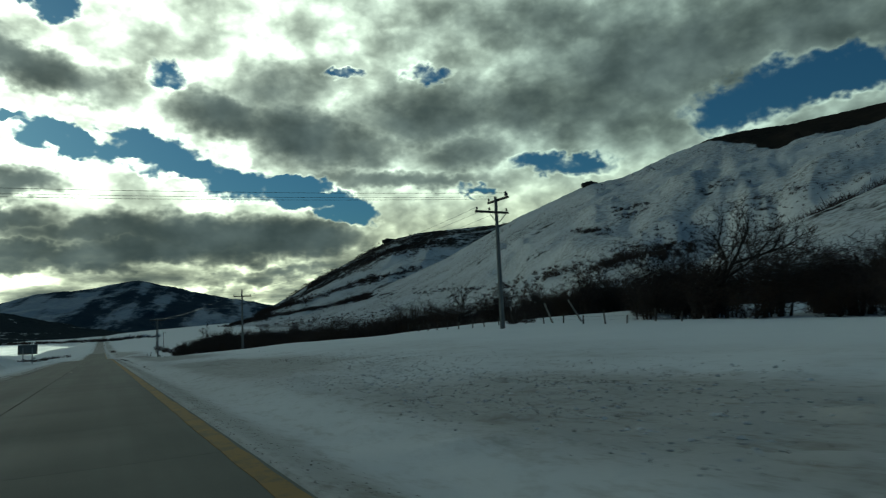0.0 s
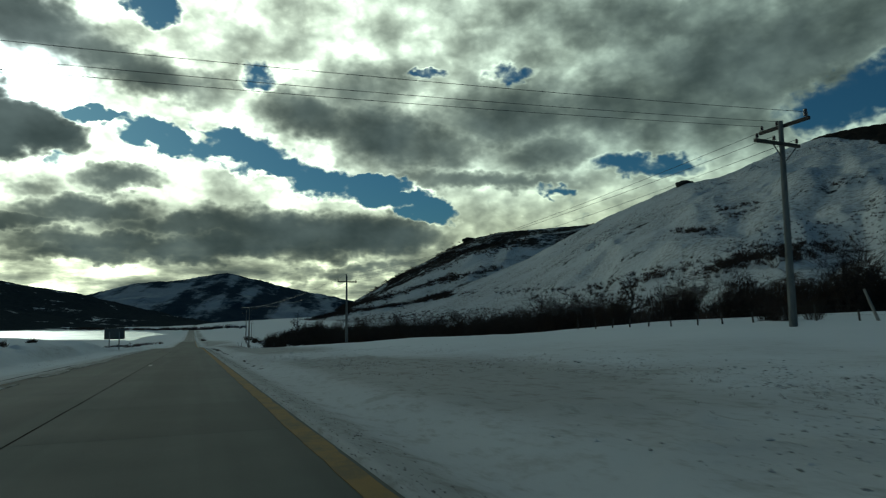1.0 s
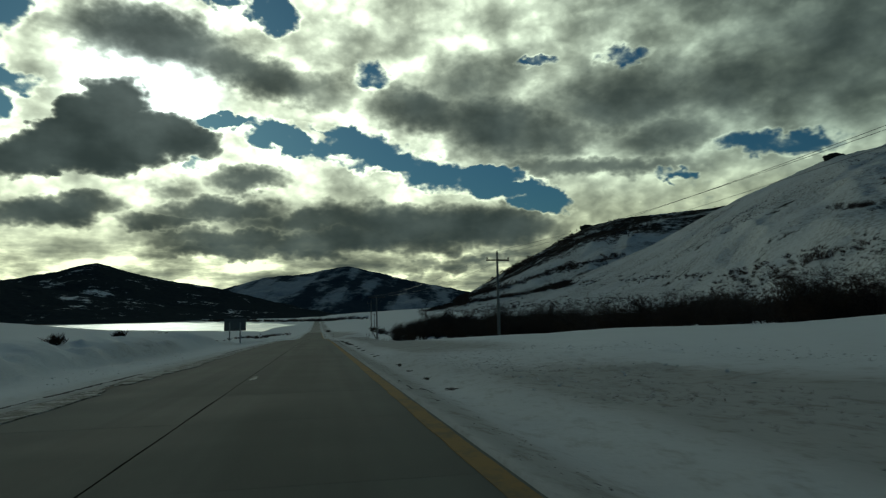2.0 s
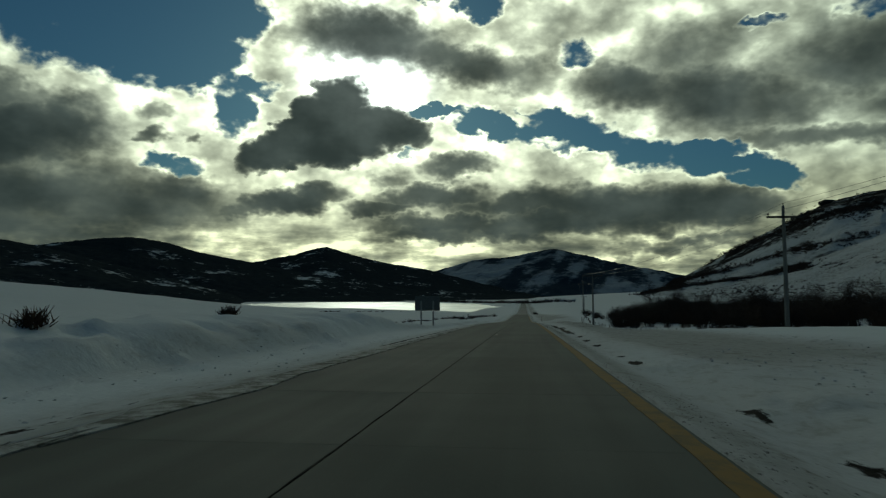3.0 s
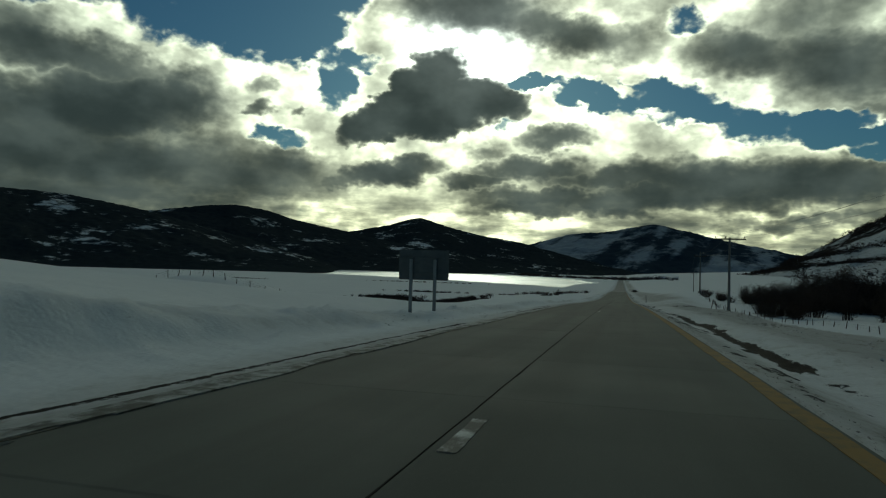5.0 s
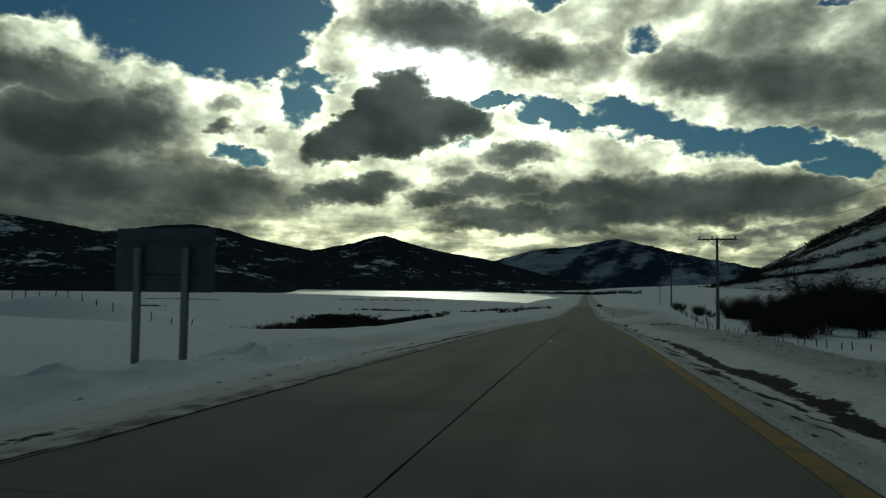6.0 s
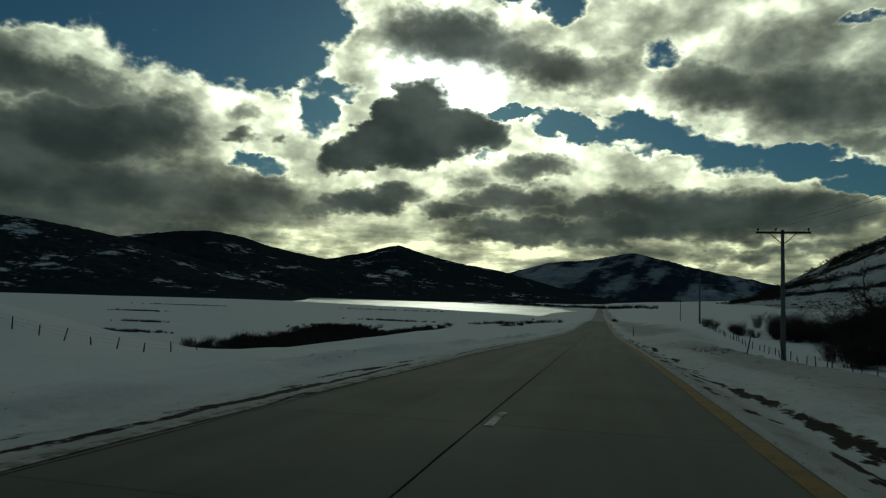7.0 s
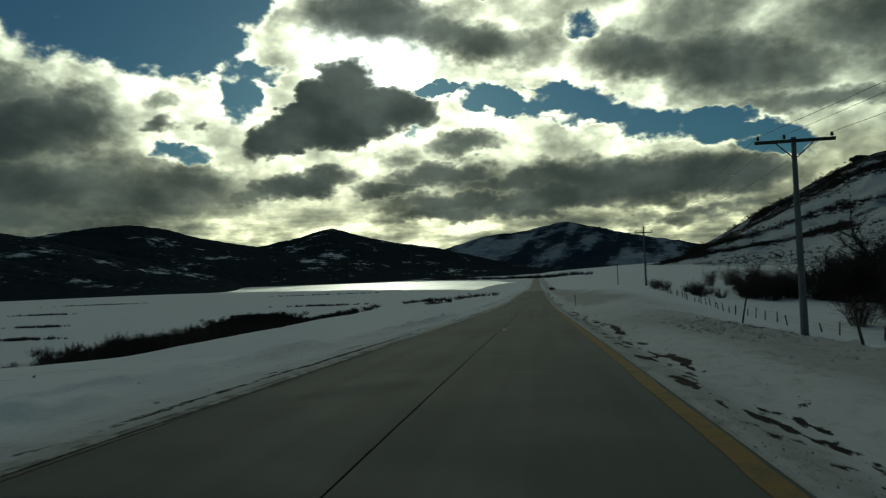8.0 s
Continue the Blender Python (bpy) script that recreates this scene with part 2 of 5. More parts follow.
# ---- materials ----
def material(name, base=(0.5, 0.5, 0.5), rough=0.8, spec=0.3):
    m = bpy.data.materials.new(name)
    m.use_nodes = True
    t = m.node_tree
    b = t.nodes["Principled BSDF"]
    b.inputs["Base Color"].default_value = (*base, 1)
    b.inputs["Roughness"].default_value = rough
    b.inputs["Specular IOR Level"].default_value = spec
    return m, t, b


def coords(t, scale=(1, 1, 1), local=False):
    c = t.nodes.new("ShaderNodeTexCoord") if local else t.nodes.new("ShaderNodeNewGeometry")
    m = t.nodes.new("ShaderNodeMapping")
    m.inputs["Scale"].default_value = scale
    t.links.new(c.outputs["Object"] if local else c.outputs["Position"], m.inputs[0])
    return m.outputs[0]


def noise_tex(t, vec, scale, detail=4, rough=0.55):
    n = t.nodes.new("ShaderNodeTexNoise")
    n.inputs["Scale"].default_value, n.inputs["Detail"].default_value, n.inputs["Roughness"].default_value = scale, detail, rough
    t.links.new(vec, n.inputs["Vector"])
    return n.outputs[0]


def ramp(t, v, lo, hi, a=0.0, b=1.0):
    n = t.nodes.new("ShaderNodeMapRange")
    n.interpolation_type = "SMOOTHSTEP"
    t.links.new(v, n.inputs[0])
    for i, x in enumerate((lo, hi, a, b)):
        n.inputs[1 + i].default_value = x
    return n.outputs[0]


def mix(t, fac, a, b, blend="MIX"):
    n = t.nodes.new("ShaderNodeMix")
    n.data_type, n.blend_type = "RGBA", blend
    for sock, v in ((n.inputs[0], fac), (n.inputs[6], a), (n.inputs[7], b)):
        if isinstance(v, (int, float)):
            sock.default_value = v
        elif isinstance(v, tuple):
            sock.default_value = (*v, 1)
        else:
            t.links.new(v, sock)
    return n.outputs[2]


def calc(t, op, a, b=0.0):
    n = t.nodes.new("ShaderNodeMath")
    n.operation = op
    for i, v in enumerate((a, b)):
        if isinstance(v, (int, float)):
            n.inputs[i].default_value = v
        else:
            t.links.new(v, n.inputs[i])
    return n.outputs[0]


def bump(t, b, height, strength, distance):
    n = t.nodes.new("ShaderNodeBump")
    n.inputs["Strength"].default_value, n.inputs["Distance"].default_value = strength, distance
    t.links.new(height, n.inputs["Height"])
    t.links.new(n.outputs[0], b.inputs["Normal"])


def attr(t, name):
    n = t.nodes.new("ShaderNodeAttribute")
    n.attribute_name = name
    return n.outputs["Fac"]


def ground_material():
    """Snow, dirtied beside the road with some shade mixed into that colour; where the mesh's 'bare' value says so, bare
    soil and dry grass blackened for shade among the blades, and the dark line at the road's left edge.
    """
    m, t, b = material("snow_ground", rough=0.95, spec=0.08)
    p = coords(t)
    flow = coords(t, (1, 0.35, 1))
    snow = mix(t, noise_tex(t, p, 0.08, 5), (0.66, 0.695, 0.71), (0.76, 0.78, 0.79))
    grit = calc(t, "MAXIMUM", ramp(t, noise_tex(t, flow, 3.5, 8, 0.7), 0.50, 0.70), ramp(t, noise_tex(t, coords(t, (1, 0.6, 1)), 1.3, 7, 0.72), 0.52, 0.68, 0.0, 0.85))
    # grime, with some shade put into the same snow colour
    dirt_shade_zone = attr(t, "dirt_shade")
    snow = mix(t, calc(t, "MULTIPLY", grit, dirt_shade_zone), snow, (0.24, 0.22, 0.18))
    snow = mix(t, calc(t, "MULTIPLY", dirt_shade_zone, 0.72), snow, (0.30, 0.29, 0.265))
    # earth colour taken near black for the shadow between grass blades
    soil = mix(t, noise_tex(t, p, 9, 6, 0.7), (0.005, 0.005, 0.0045), (0.018, 0.016, 0.013))
    edge = calc(t, "ADD", attr(t, "bare"), calc(t, "MULTIPLY", calc(t, "SUBTRACT", noise_tex(t, coords(t, (1, 0.45, 1)), 6, 7, 0.75), 0.5), 1.7))
    col = mix(t, ramp(t, edge, 0.45, 0.6), snow, soil)
    t.links.new(col, b.inputs["Base Color"])
    h = calc(t, "ADD", noise_tex(t, p, 1.6, 7, 0.62), calc(t, "MULTIPLY", noise_tex(t, p, 9, 5, 0.6), 0.16))
    bump(t, b, h, 0.5, 0.12)
    return m


def hill_material(name, snow_share, patch, dark_a, dark_b, streak=1.0, top_dark=0.0, tree_scale=0.12, soft=0.06, speck=0.7, ribs=False, grass=0.0, cover=((0.64, 0.68, 0.71), (0.75, 0.77, 0.78))):
    """Snowy slope with a share of dark scrub, woods or rock in patches of about the given size in metres."""
    m, t, b = material(name, rough=0.95, spec=0.0)
    p = coords(t, (1, 1, streak))
    big = noise_tex(t, p, 1.0 / patch, 6, 0.62)
    if ribs:
        # long spurs running down the slope aslant
        q = t.nodes.new("ShaderNodeMapping")
        q.vector_type = "TEXTURE"
        q.inputs["Rotation"].default_value = (0, radians(-38), 0)
        q.inputs["Scale"].default_value = (3.2, 9.0, 1.0)
        t.links.new(coords(t), q.inputs[0])
        big = noise_tex(t, q.outputs[0], 1.0 / patch, 4, 0.5)
    small = noise_tex(t, p, tree_scale, 7, 0.72)
    v = calc(t, "ADD", big, calc(t, "MULTIPLY", calc(t, "SUBTRACT", small, 0.5), speck))
    if top_dark:
        v = calc(t, "SUBTRACT", v, calc(t, "MULTIPLY", attr(t, "wooded"), top_dark))
    snow = mix(t, noise_tex(t, p, 0.03, 4), *cover)
    dark = mix(t, noise_tex(t, p, tree_scale * 2, 4), dark_a, dark_b)
    if grass:
        # dead grass and stones showing through thin snow
        thin = calc(t, "MULTIPLY", ramp(t, noise_tex(t, p, 0.35, 6, 0.7), 0.42, 0.66), ramp(t, noise_tex(t, p, 0.012, 4, 0.6), 0.36, 0.62, 0.25, 1.0))
        snow = mix(t, calc(t, "MULTIPLY", thin, grass), snow, (0.15, 0.135, 0.11))
    col = mix(t, ramp(t, v, snow_share - soft, snow_share + soft), dark, snow)
    t.links.new(col, b.inputs["Base Color"])
    bump(t, b, small, 0.5, 2.0)
    return m


def concrete_material(name="concrete"):
    m, t, b = material(name, rough=0.82, spec=0.15)
    p = coords(t)
    long = coords(t, (1, 0.006, 1))
    info = t.nodes.new("ShaderNodeObjectInfo")
    col = mix(t, noise_tex(t, p, 0.7, 6, 0.6), (0.104, 0.112, 0.099), (0.139, 0.148, 0.131))
    wheel = ramp(t, noise_tex(t, long, 1.1, 3), 0.35, 0.7)
    col = mix(t, calc(t, "MULTIPLY", wheel, 0.5), col, (0.063, 0.066, 0.059))
    col = mix(t, calc(t, "MULTIPLY", info.outputs["Random"], 0.35), col, (0.080, 0.082, 0.072))
    speck = ramp(t, noise_tex(t, p, 45, 3, 0.6), 0.55, 0.75)
    col = mix(t, calc(t, "MULTIPLY", speck, 0.35), col, (0.18, 0.175, 0.15))
    t.links.new(col, b.inputs["Base Color"])
    t.links.new(ramp(t, noise_tex(t, p, 0.5, 4), 0.3, 0.7, 0.82, 0.92), b.inputs["Roughness"])
    bump(t, b, noise_tex(t, p, 60, 4), 0.3, 0.004)
    return m


def worn_material(name, a, c, scale=14, rough=0.7, spec=0.3, streak=(1, 1, 1), metal=0.0, bump_d=0.004):
    """A plain weathered surface between two colours, with grain and wear."""
    m, t, b = material(name, rough=rough, spec=spec)
    p = coords(t, streak, local=True)
    v = noise_tex(t, p, scale, 6, 0.65)
    col = mix(t, ramp(t, v, 0.3, 0.7), a, c)
    big = noise_tex(t, p, scale * 0.12, 3)
    col = mix(t, ramp(t, big, 0.4, 0.75, 0, 0.5), col, tuple(x * 0.55 for x in a))
    t.links.new(col, b.inputs["Base Color"])
    b.inputs["Metallic"].default_value = metal
    bump(t, b, v, 0.4, bump_d)
    return m


def paint_material(name, a, under, keep):
    """Worn road paint: the colour a where the paint holds, the slab's colour under it elsewhere."""
    m, t, b = material(name, rough=0.85, spec=0.12)
    p = coords(t)
    v = calc(t, "ADD", noise_tex(t, p, 2.2, 7, 0.72), calc(t, "MULTIPLY", noise_tex(t, p, 30, 3), 0.25))
    col = mix(t, ramp(t, v, keep - 0.1, keep + 0.12), a, under)
    t.links.new(col, b.inputs["Base Color"])
    bump(t, b, v, 0.3, 0.004)
    return m


def ice_material():
    m, t, b = material("lake_ice", base=(0.8, 0.82, 0.82), rough=0.40, spec=1.0)
    p = coords(t, (1, 0.4, 1))
    v = noise_tex(t, p, 0.02, 6, 0.6)
    t.links.new(mix(t, ramp(t, v, 0.4, 0.65), (0.80, 0.82, 0.82), (0.62, 0.66, 0.67)), b.inputs["Base Color"])
    t.links.new(ramp(t, v, 0.35, 0.7, 0.36, 0.44), b.inputs["Roughness"])
    b.inputs["Metallic"].default_value = 0.85
    bump(t, b, noise_tex(t, p, 0.5, 4), 0.2, 0.1)
    return m


SNOW = ground_material()
CONCRETE = concrete_material()
YELLOW = paint_material("yellow_paint", (0.26, 0.17, 0.06), (0.17, 0.13, 0.07), 0.66)
FADED = paint_material("faded_paint", (0.24, 0.17, 0.07), (0.118, 0.114, 0.095), 0.50)
WHITE = paint_material("white_paint", (0.62, 0.63, 0.60), (0.17, 0.16, 0.14), 0.58)
POLE_MAT = worn_material("pole_concrete", (0.13, 0.128, 0.118), (0.21, 0.205, 0.19), 6, 0.85, streak=(1, 1, 0.2))
ARM_MAT = worn_material("crossarm_wood", (0.05, 0.04, 0.032), (0.10, 0.085, 0.07), 12, 0.8)
IRON = worn_material("brace_iron", (0.10, 0.10, 0.10), (0.18, 0.17, 0.16), 20, 0.5, metal=0.6)
PORCELAIN = worn_material("porcelain", (0.05, 0.035, 0.03), (0.09, 0.06, 0.05), 10, 0.25, 0.5)
WIRE_MAT = worn_material("cable_metal", (0.045, 0.046, 0.048), (0.075, 0.077, 0.08), 10, 0.5, metal=0.3)
POST_WOOD = worn_material("post_wood", (0.055, 0.046, 0.038), (0.12, 0.10, 0.085), 12, 0.9, streak=(1, 1, 0.25))
PALE_WOOD = worn_material("stripped_wood", (0.24, 0.21, 0.18), (0.34, 0.31, 0.27), 10, 0.85, streak=(1, 1, 0.25))
SIGN_BACK = worn_material("sign_sheet", (0.10, 0.105, 0.105), (0.135, 0.14, 0.14), 3, 0.5, metal=0.35)
SIGN_POST = worn_material("sign_post_paint", (0.20, 0.21, 0.21), (0.30, 0.31, 0.31), 9, 0.55, streak=(1, 1, 0.3), metal=0.2)
BARK = worn_material("bark", (0.020, 0.015, 0.012), (0.05, 0.038, 0.03), 8, 0.9)
TWIG = worn_material("twigs", (0.026, 0.019, 0.015), (0.075, 0.048, 0.038), 5, 0.9)
DRY = worn_material("dry_leaves", (0.030, 0.018, 0.011), (0.075, 0.042, 0.024), 7, 0.9)
ICE = ice_material()
HILL_SNOW = hill_material("hill_snow", 0.30, 60, (0.018, 0.017, 0.015), (0.045, 0.038, 0.031), 1.6, 0.5, 0.10, grass=0.8, cover=((0.50, 0.53, 0.55), (0.66, 0.68, 0.69)))
CLIFF = hill_material("hill_cliff", 0.36, 70, (0.020, 0.019, 0.017), (0.05, 0.045, 0.04), 1.5, 0.22, 0.06, 0.11, grass=0.7, cover=((0.52, 0.55, 0.57), (0.66, 0.68, 0.69)))
# tree colours lightened and blued to stand for the haze over the distance
HAZED_WOODS = hill_material("hill_woods_hazed", 0.66, 190, (0.020, 0.026, 0.029), (0.046, 0.056, 0.060), 2.6, 0.0, 0.03)
# far haze and shade put into the colours: bluish rock, dimmed snow
HAZED_ROCK = hill_material("hill_far_hazed", 0.52, 130, (0.026, 0.040, 0.056), (0.044, 0.062, 0.080), 0.6, 0.0, 0.012, 0.07, 0.45, True, 0.0, ((0.24, 0.28, 0.32), (0.40, 0.44, 0.48)))


# ---- shape of the land ----
GRADE = math.tan(radians(1.6))
LAKE_Z = -20.0


def smooth(v, lo, hi):
    u = np.clip((v - lo) / (hi - lo), 0, 1)
    return u * u * (3 - 2 * u)


def lattice(ix, iy, seed):
    h = (ix * 374761393 + iy * 668265263 + seed * 974634777) & 0xFFFFFFFF
    h = ((h ^ (h >> 13)) * 1274126177) & 0xFFFFFFFF
    return ((h ^ (h >> 16)) & 0xFFFF) / 65535.0


def value_noise(x, y, seed):
    x, y = np.asarray(x, float), np.asarray(y, float)
    fx, fy = np.floor(x), np.floor(y)
    ix, iy = fx.astype(np.int64), fy.astype(np.int64)
    u, v = x - fx, y - fy
    u, v = u * u * (3 - 2 * u), v * v * (3 - 2 * v)
    a, b = lattice(ix, iy, seed), lattice(ix + 1, iy, seed)
    c, d = lattice(ix, iy + 1, seed), lattice(ix + 1, iy + 1, seed)
    return (a + (b - a) * u) * (1 - v) + (c + (d - c) * u) * v


def fbm(x, y, seed, octaves=4, gain=0.5):
    """Rough noise about zero, from -1 to 1."""
    total, amp, norm = 0.0, 1.0, 0.0
    for k in range(octaves):
        total = total + amp * (value_noise(np.asarray(x) * 2 ** k, np.asarray(y) * 2 ** k, seed + k) * 2 - 1)
        norm += amp
        amp *= gain
    return total / norm


def slope_z(y):
    """The even fall of the valley side along the road."""
    y = np.asarray(y, float)
    return np.where(y < 480, -GRADE * y, -GRADE * 480 - (17.6 - GRADE * 480) * (1 - np.exp(-np.maximum(y - 480, 0) * GRADE / (17.6 - GRADE * 480))))


DIP_Y = np.arange(-100.0, 1700.0, 4.0)
DIP_Z = np.convolve(np.pad(np.interp(DIP_Y, (0, 112, 145, 160, 185, 215, 245, 285, 340, 430), (0, 0, -0.16, -0.32, -0.64, -0.95, -1.05, -0.85, -0.3, 0.2)), 5, mode="edge"), np.hanning(13)[1:-1] / np.hanning(13).sum(), "valid")


def dip(y):
    """How far the road leaves that even fall, dipping and levelling out."""
    return np.interp(y, DIP_Y, DIP_Z)


def road_z(y):
    y = np.asarray(y, float)
    return slope_z(y) + dip(y)


def road_pitch(y):
    """The road's fall at y, in degrees."""
    return math.degrees(math.atan(float(road_z(y + 1) - road_z(y - 1)) / 2))


CREST_Y = (-60, 12, 39, 76, 91, 104, 127, 171, 246, 404, 900)
CREST_Z = (0.7, 0.75, 1.30, 1.0, 0.65, 0.05, -0.9, -1.2, 1.3, 1.7, 4.0)     # right bank's top over the road
CREST_X = (25, 25, 24.5, 22, 20.5, 19, 16.5, 12.5, 16, 26, 60)
LEFT_Y = (-60, 20, 55, 88, 113, 132, 150, 168, 185, 225, 330, 900)
LEFT_Z = (0.8, 1.5, 3.3, 4.0, 2.4, 0.3, -0.7, -1.3, -1.3, -0.9, -1.0, -0.5)               # left field's top over the road
LEFT_U = (45, 45, 42, 38, 36, 29, 21, 11, 10.5, 15, 20, 40)


def land(x, y, detail=True):
    """The land's height."""
    x, y = np.asarray(x, float), np.asarray(y, float)
    base = slope_z(y) + dip(y) * (1 - smooth(x, 3.0, 11.0)) * (1 - smooth(-5.4 - x, 2.5, 10.0))
    # right of the road: shoulder, shallow ditch, bank, then a slow rise to the hills
    zc, xc = np.interp(y, CREST_Y, CREST_Z), np.interp(y, CREST_Y, CREST_X)
    bank = zc * smooth(x, 3.6, xc) - 0.24 * np.exp(-((x - 3.35) / 0.75) ** 2)
    right = bank + 0.045 * np.maximum(x - xc - 22, 0) * smooth(x, xc + 22, xc + 90) - 0.35 * np.exp(-((x - xc - 9) / 7) ** 2) * smooth(y, 60, 85) + 0.055 * np.clip(x - xc, 0, 14) * smooth(y, 31, 41) * (1 - smooth(y, 60, 85))
    right = right + 0.05 * np.clip(x - xc - 3, 0, 30) * smooth(y, 85, 120) * (1 - smooth(y, 150, 190))
    windrow = 0.40 * np.exp(-((x - 7.6 - 0.9 * fbm(y * 0.05, y * 0, 23, 2)) / 1.5) ** 2) * (0.75 + 0.6 * fbm(y * 0.11, x * 0.2, 24, 3))
    right = right + windrow * smooth(y, 118, 140) * (1 - smooth(y, 205, 240))
    # left of the road: ploughed ridge, rising field, then the fall to the valley floor
    u = -5.4 - x
    zl, ul = np.interp(y, LEFT_Y, LEFT_Z), np.interp(y, LEFT_Y, LEFT_U)
    foot_u = np.interp(y, (95, 125), (2.7, 1.3))
    plough = 0.74 * (1 - 0.55 * smooth(y, 92, 114)) * np.exp(-(np.maximum(u - foot_u - 1.4, 0) / 2.2) ** 2) * smooth(u, foot_u, foot_u + 1.2) * (0.8 + 0.7 * fbm(y * 0.35, x * 0.3, 7, 4, 0.6)) + (0.012 + 0.03 * fbm(y * 0.8, x * 2, 9, 3)) * np.exp(-((u - 0.1) / 0.3) ** 2)
    near_rise = 0.34 * (1 - smooth(y, 92, 115))
    left = zl * ((1 - near_rise) * smooth(u, 0.5, ul) + near_rise * smooth(u, 1.5, 9)) + plough - 0.28 * np.exp(-((u - 5.2) / 2.2) ** 2) * smooth(y, 90, 115)
    fall = np.interp(y, (60, 110, 150, 200, 260, 900), (0.10, 0.12, 0.11, 0.11, 0.16, 0.12))
    left = left - fall * np.maximum(u - ul, 0) * smooth(u, ul, ul + 22)
    left = left - (0.4 + 1.1 * (1 - smooth(y, 170, 195))) * smooth(u, 7, 14) * smooth(y, 128, 145) * (1 - smooth(y, 235, 270))
    left = left + 8.4 * np.exp(-((x + 56) / 18) ** 2 - ((y - 166) / 19) ** 2)
    z = np.where(x > 2, right, np.where(x < -5.0, left, 0.0)) + base
    floor = -19.2 + 0.8 * fbm(x * 0.004, y * 0.004, 11, 3)
    z = np.where(x < -5.4, np.maximum(z, floor), z)
    if detail:
        off = np.where(x > 2.0, x - 2.0, np.where(x < -5.4, -5.4 - x, 0.0))
        soft = smooth(off, 0.1, 2.5)
        z = z + soft * (0.20 * fbm(x * 0.10, y * 0.07, 21, 3) * smooth(off, 3, 14) + 0.045 * fbm(x * 0.9, y * 0.5, 31, 3))
        lumps = np.maximum(fbm(x * 1.7 + 0.5 * y, y * 0.9, 41, 4, 0.65) - 0.12, 0) * smooth(fbm(x * 0.3, y * 0.12, 43, 2), -0.25, 0.3)
        z = z + lumps * 0.30 * smooth(off, 0.5, 2) * (1 - smooth(off, 8, 13)) * (x > 2)
        z = z + lumps * 0.42 * smooth(off, 1.2, 2.4) * (1 - smooth(off, 4.5, 6)) * (x < -5)
    # the lake's basin, by bearing and distance from the road's lower end
    bearing, far = np.degrees(np.arctan2(x, y - 139)), np.hypot(x, y - 139)
    near_shore = np.interp(bearing, (-40, -30, -28, -20, -12, -5, -2, 0), (3000, 1500, 1180, 930, 770, 640, 880, 3000))
    far_shore = np.interp(bearing, (-30, -28, -20, -12, -5, -2, 0), (1200, 1350, 1600, 1620, 1250, 960, 500))
    basin = np.minimum(far - near_shore, far_shore - far) / 130 + 0.35 * fbm(x * 0.010, y * 0.006, 51, 3)
    return np.where(y > 300, z - 2.2 * smooth(basin, -0.1, 0.15) * (z < -12), z)


def land_at(x, y, detail=True):
    return float(land(np.array([x]), np.array([y]), detail)[0])


# ---- mesh helpers ----
def mesh_object(name, verts, faces, mat, parent=None, smooth_shade=False):
    me = bpy.data.meshes.new(name)
    me.from_pydata([tuple(v) for v in verts], [], [tuple(f) for f in faces])
    me.materials.append(mat)
    if smooth_shade:
        me.polygons.foreach_set("use_smooth", [True] * len(me.polygons))
    me.update()
    ob = new(name, me)
    ob.parent = parent
    return ob


def grid_object(name, xs, ys, zs, mat, parent=None):
    """A sheet over 2-D arrays of x, y and z."""
    n, m = xs.shape
    verts = np.stack([xs, ys, zs], -1).reshape(-1, 3).astype(np.float32)
    i = np.arange(n * m).reshape(n, m)
    quads = np.stack([i[:-1, :-1], i[:-1, 1:], i[1:, 1:], i[1:, :-1]], -1).reshape(-1, 4).astype(np.int32)
    me = bpy.data.meshes.new(name)
    me.vertices.add(len(verts))
    me.vertices.foreach_set("co", verts.ravel())
    me.loops.add(quads.size)
    me.loops.foreach_set("vertex_index", quads.ravel())
    me.polygons.add(len(quads))
    me.polygons.foreach_set("loop_start", np.arange(0, quads.size, 4, dtype=np.int32))
    me.polygons.foreach_set("use_smooth", np.ones(len(quads), dtype=bool))
    me.update(calc_edges=True)
    me.materials.append(mat)
    ob = new(name, me)
    ob.parent = parent
    return ob


def add_attr(ob, name, values):
    ob.data.attributes.new(name, "FLOAT", "POINT").data.foreach_set("value", np.asarray(values, np.float32).ravel())


def part(name, bm, mat, parent, label=""):
    me = bpy.data.meshes.new(name)
    bm.to_mesh(me)
    bm.free()
    me.materials.append(mat)
    ob = new(name, me)
    ob.parent = parent
    if label:
        tagged(ob, label)
    return ob


def box(bm, size, at=(0, 0, 0), rot=None, bevel=0.0):
    r = bmesh.ops.create_cube(bm, size=1)
    vs = r["verts"]
    bmesh.ops.scale(bm, vec=size, verts=vs)
    if bevel:
        es = list({e for v in vs for e in v.link_edges})
        vs = list({v for f in bmesh.ops.bevel(bm, geom=es, offset=bevel, segments=1, affect="EDGES")["faces"] for v in f.verts} | {v for v in vs if v.is_valid})
    if rot is not None:
        bmesh.ops.rotate(bm, cent=(0, 0, 0), matrix=rot, verts=vs)
    bmesh.ops.translate(bm, vec=at, verts=vs)


def rod(bm, a, b, ra, rb, sides=8):
    """A tapered round bar from a to b."""
    a, b = Vector(a), Vector(b)
    r = bmesh.ops.create_cone(bm, cap_ends=True, segments=sides, radius1=ra, radius2=max(rb, 0.001), depth=(b - a).length)
    q = (b - a).to_track_quat("Z", "Y").to_matrix().to_4x4()
    bmesh.ops.transform(bm, matrix=Matrix.Translation((a + b) / 2) @ q, verts=r["verts"])


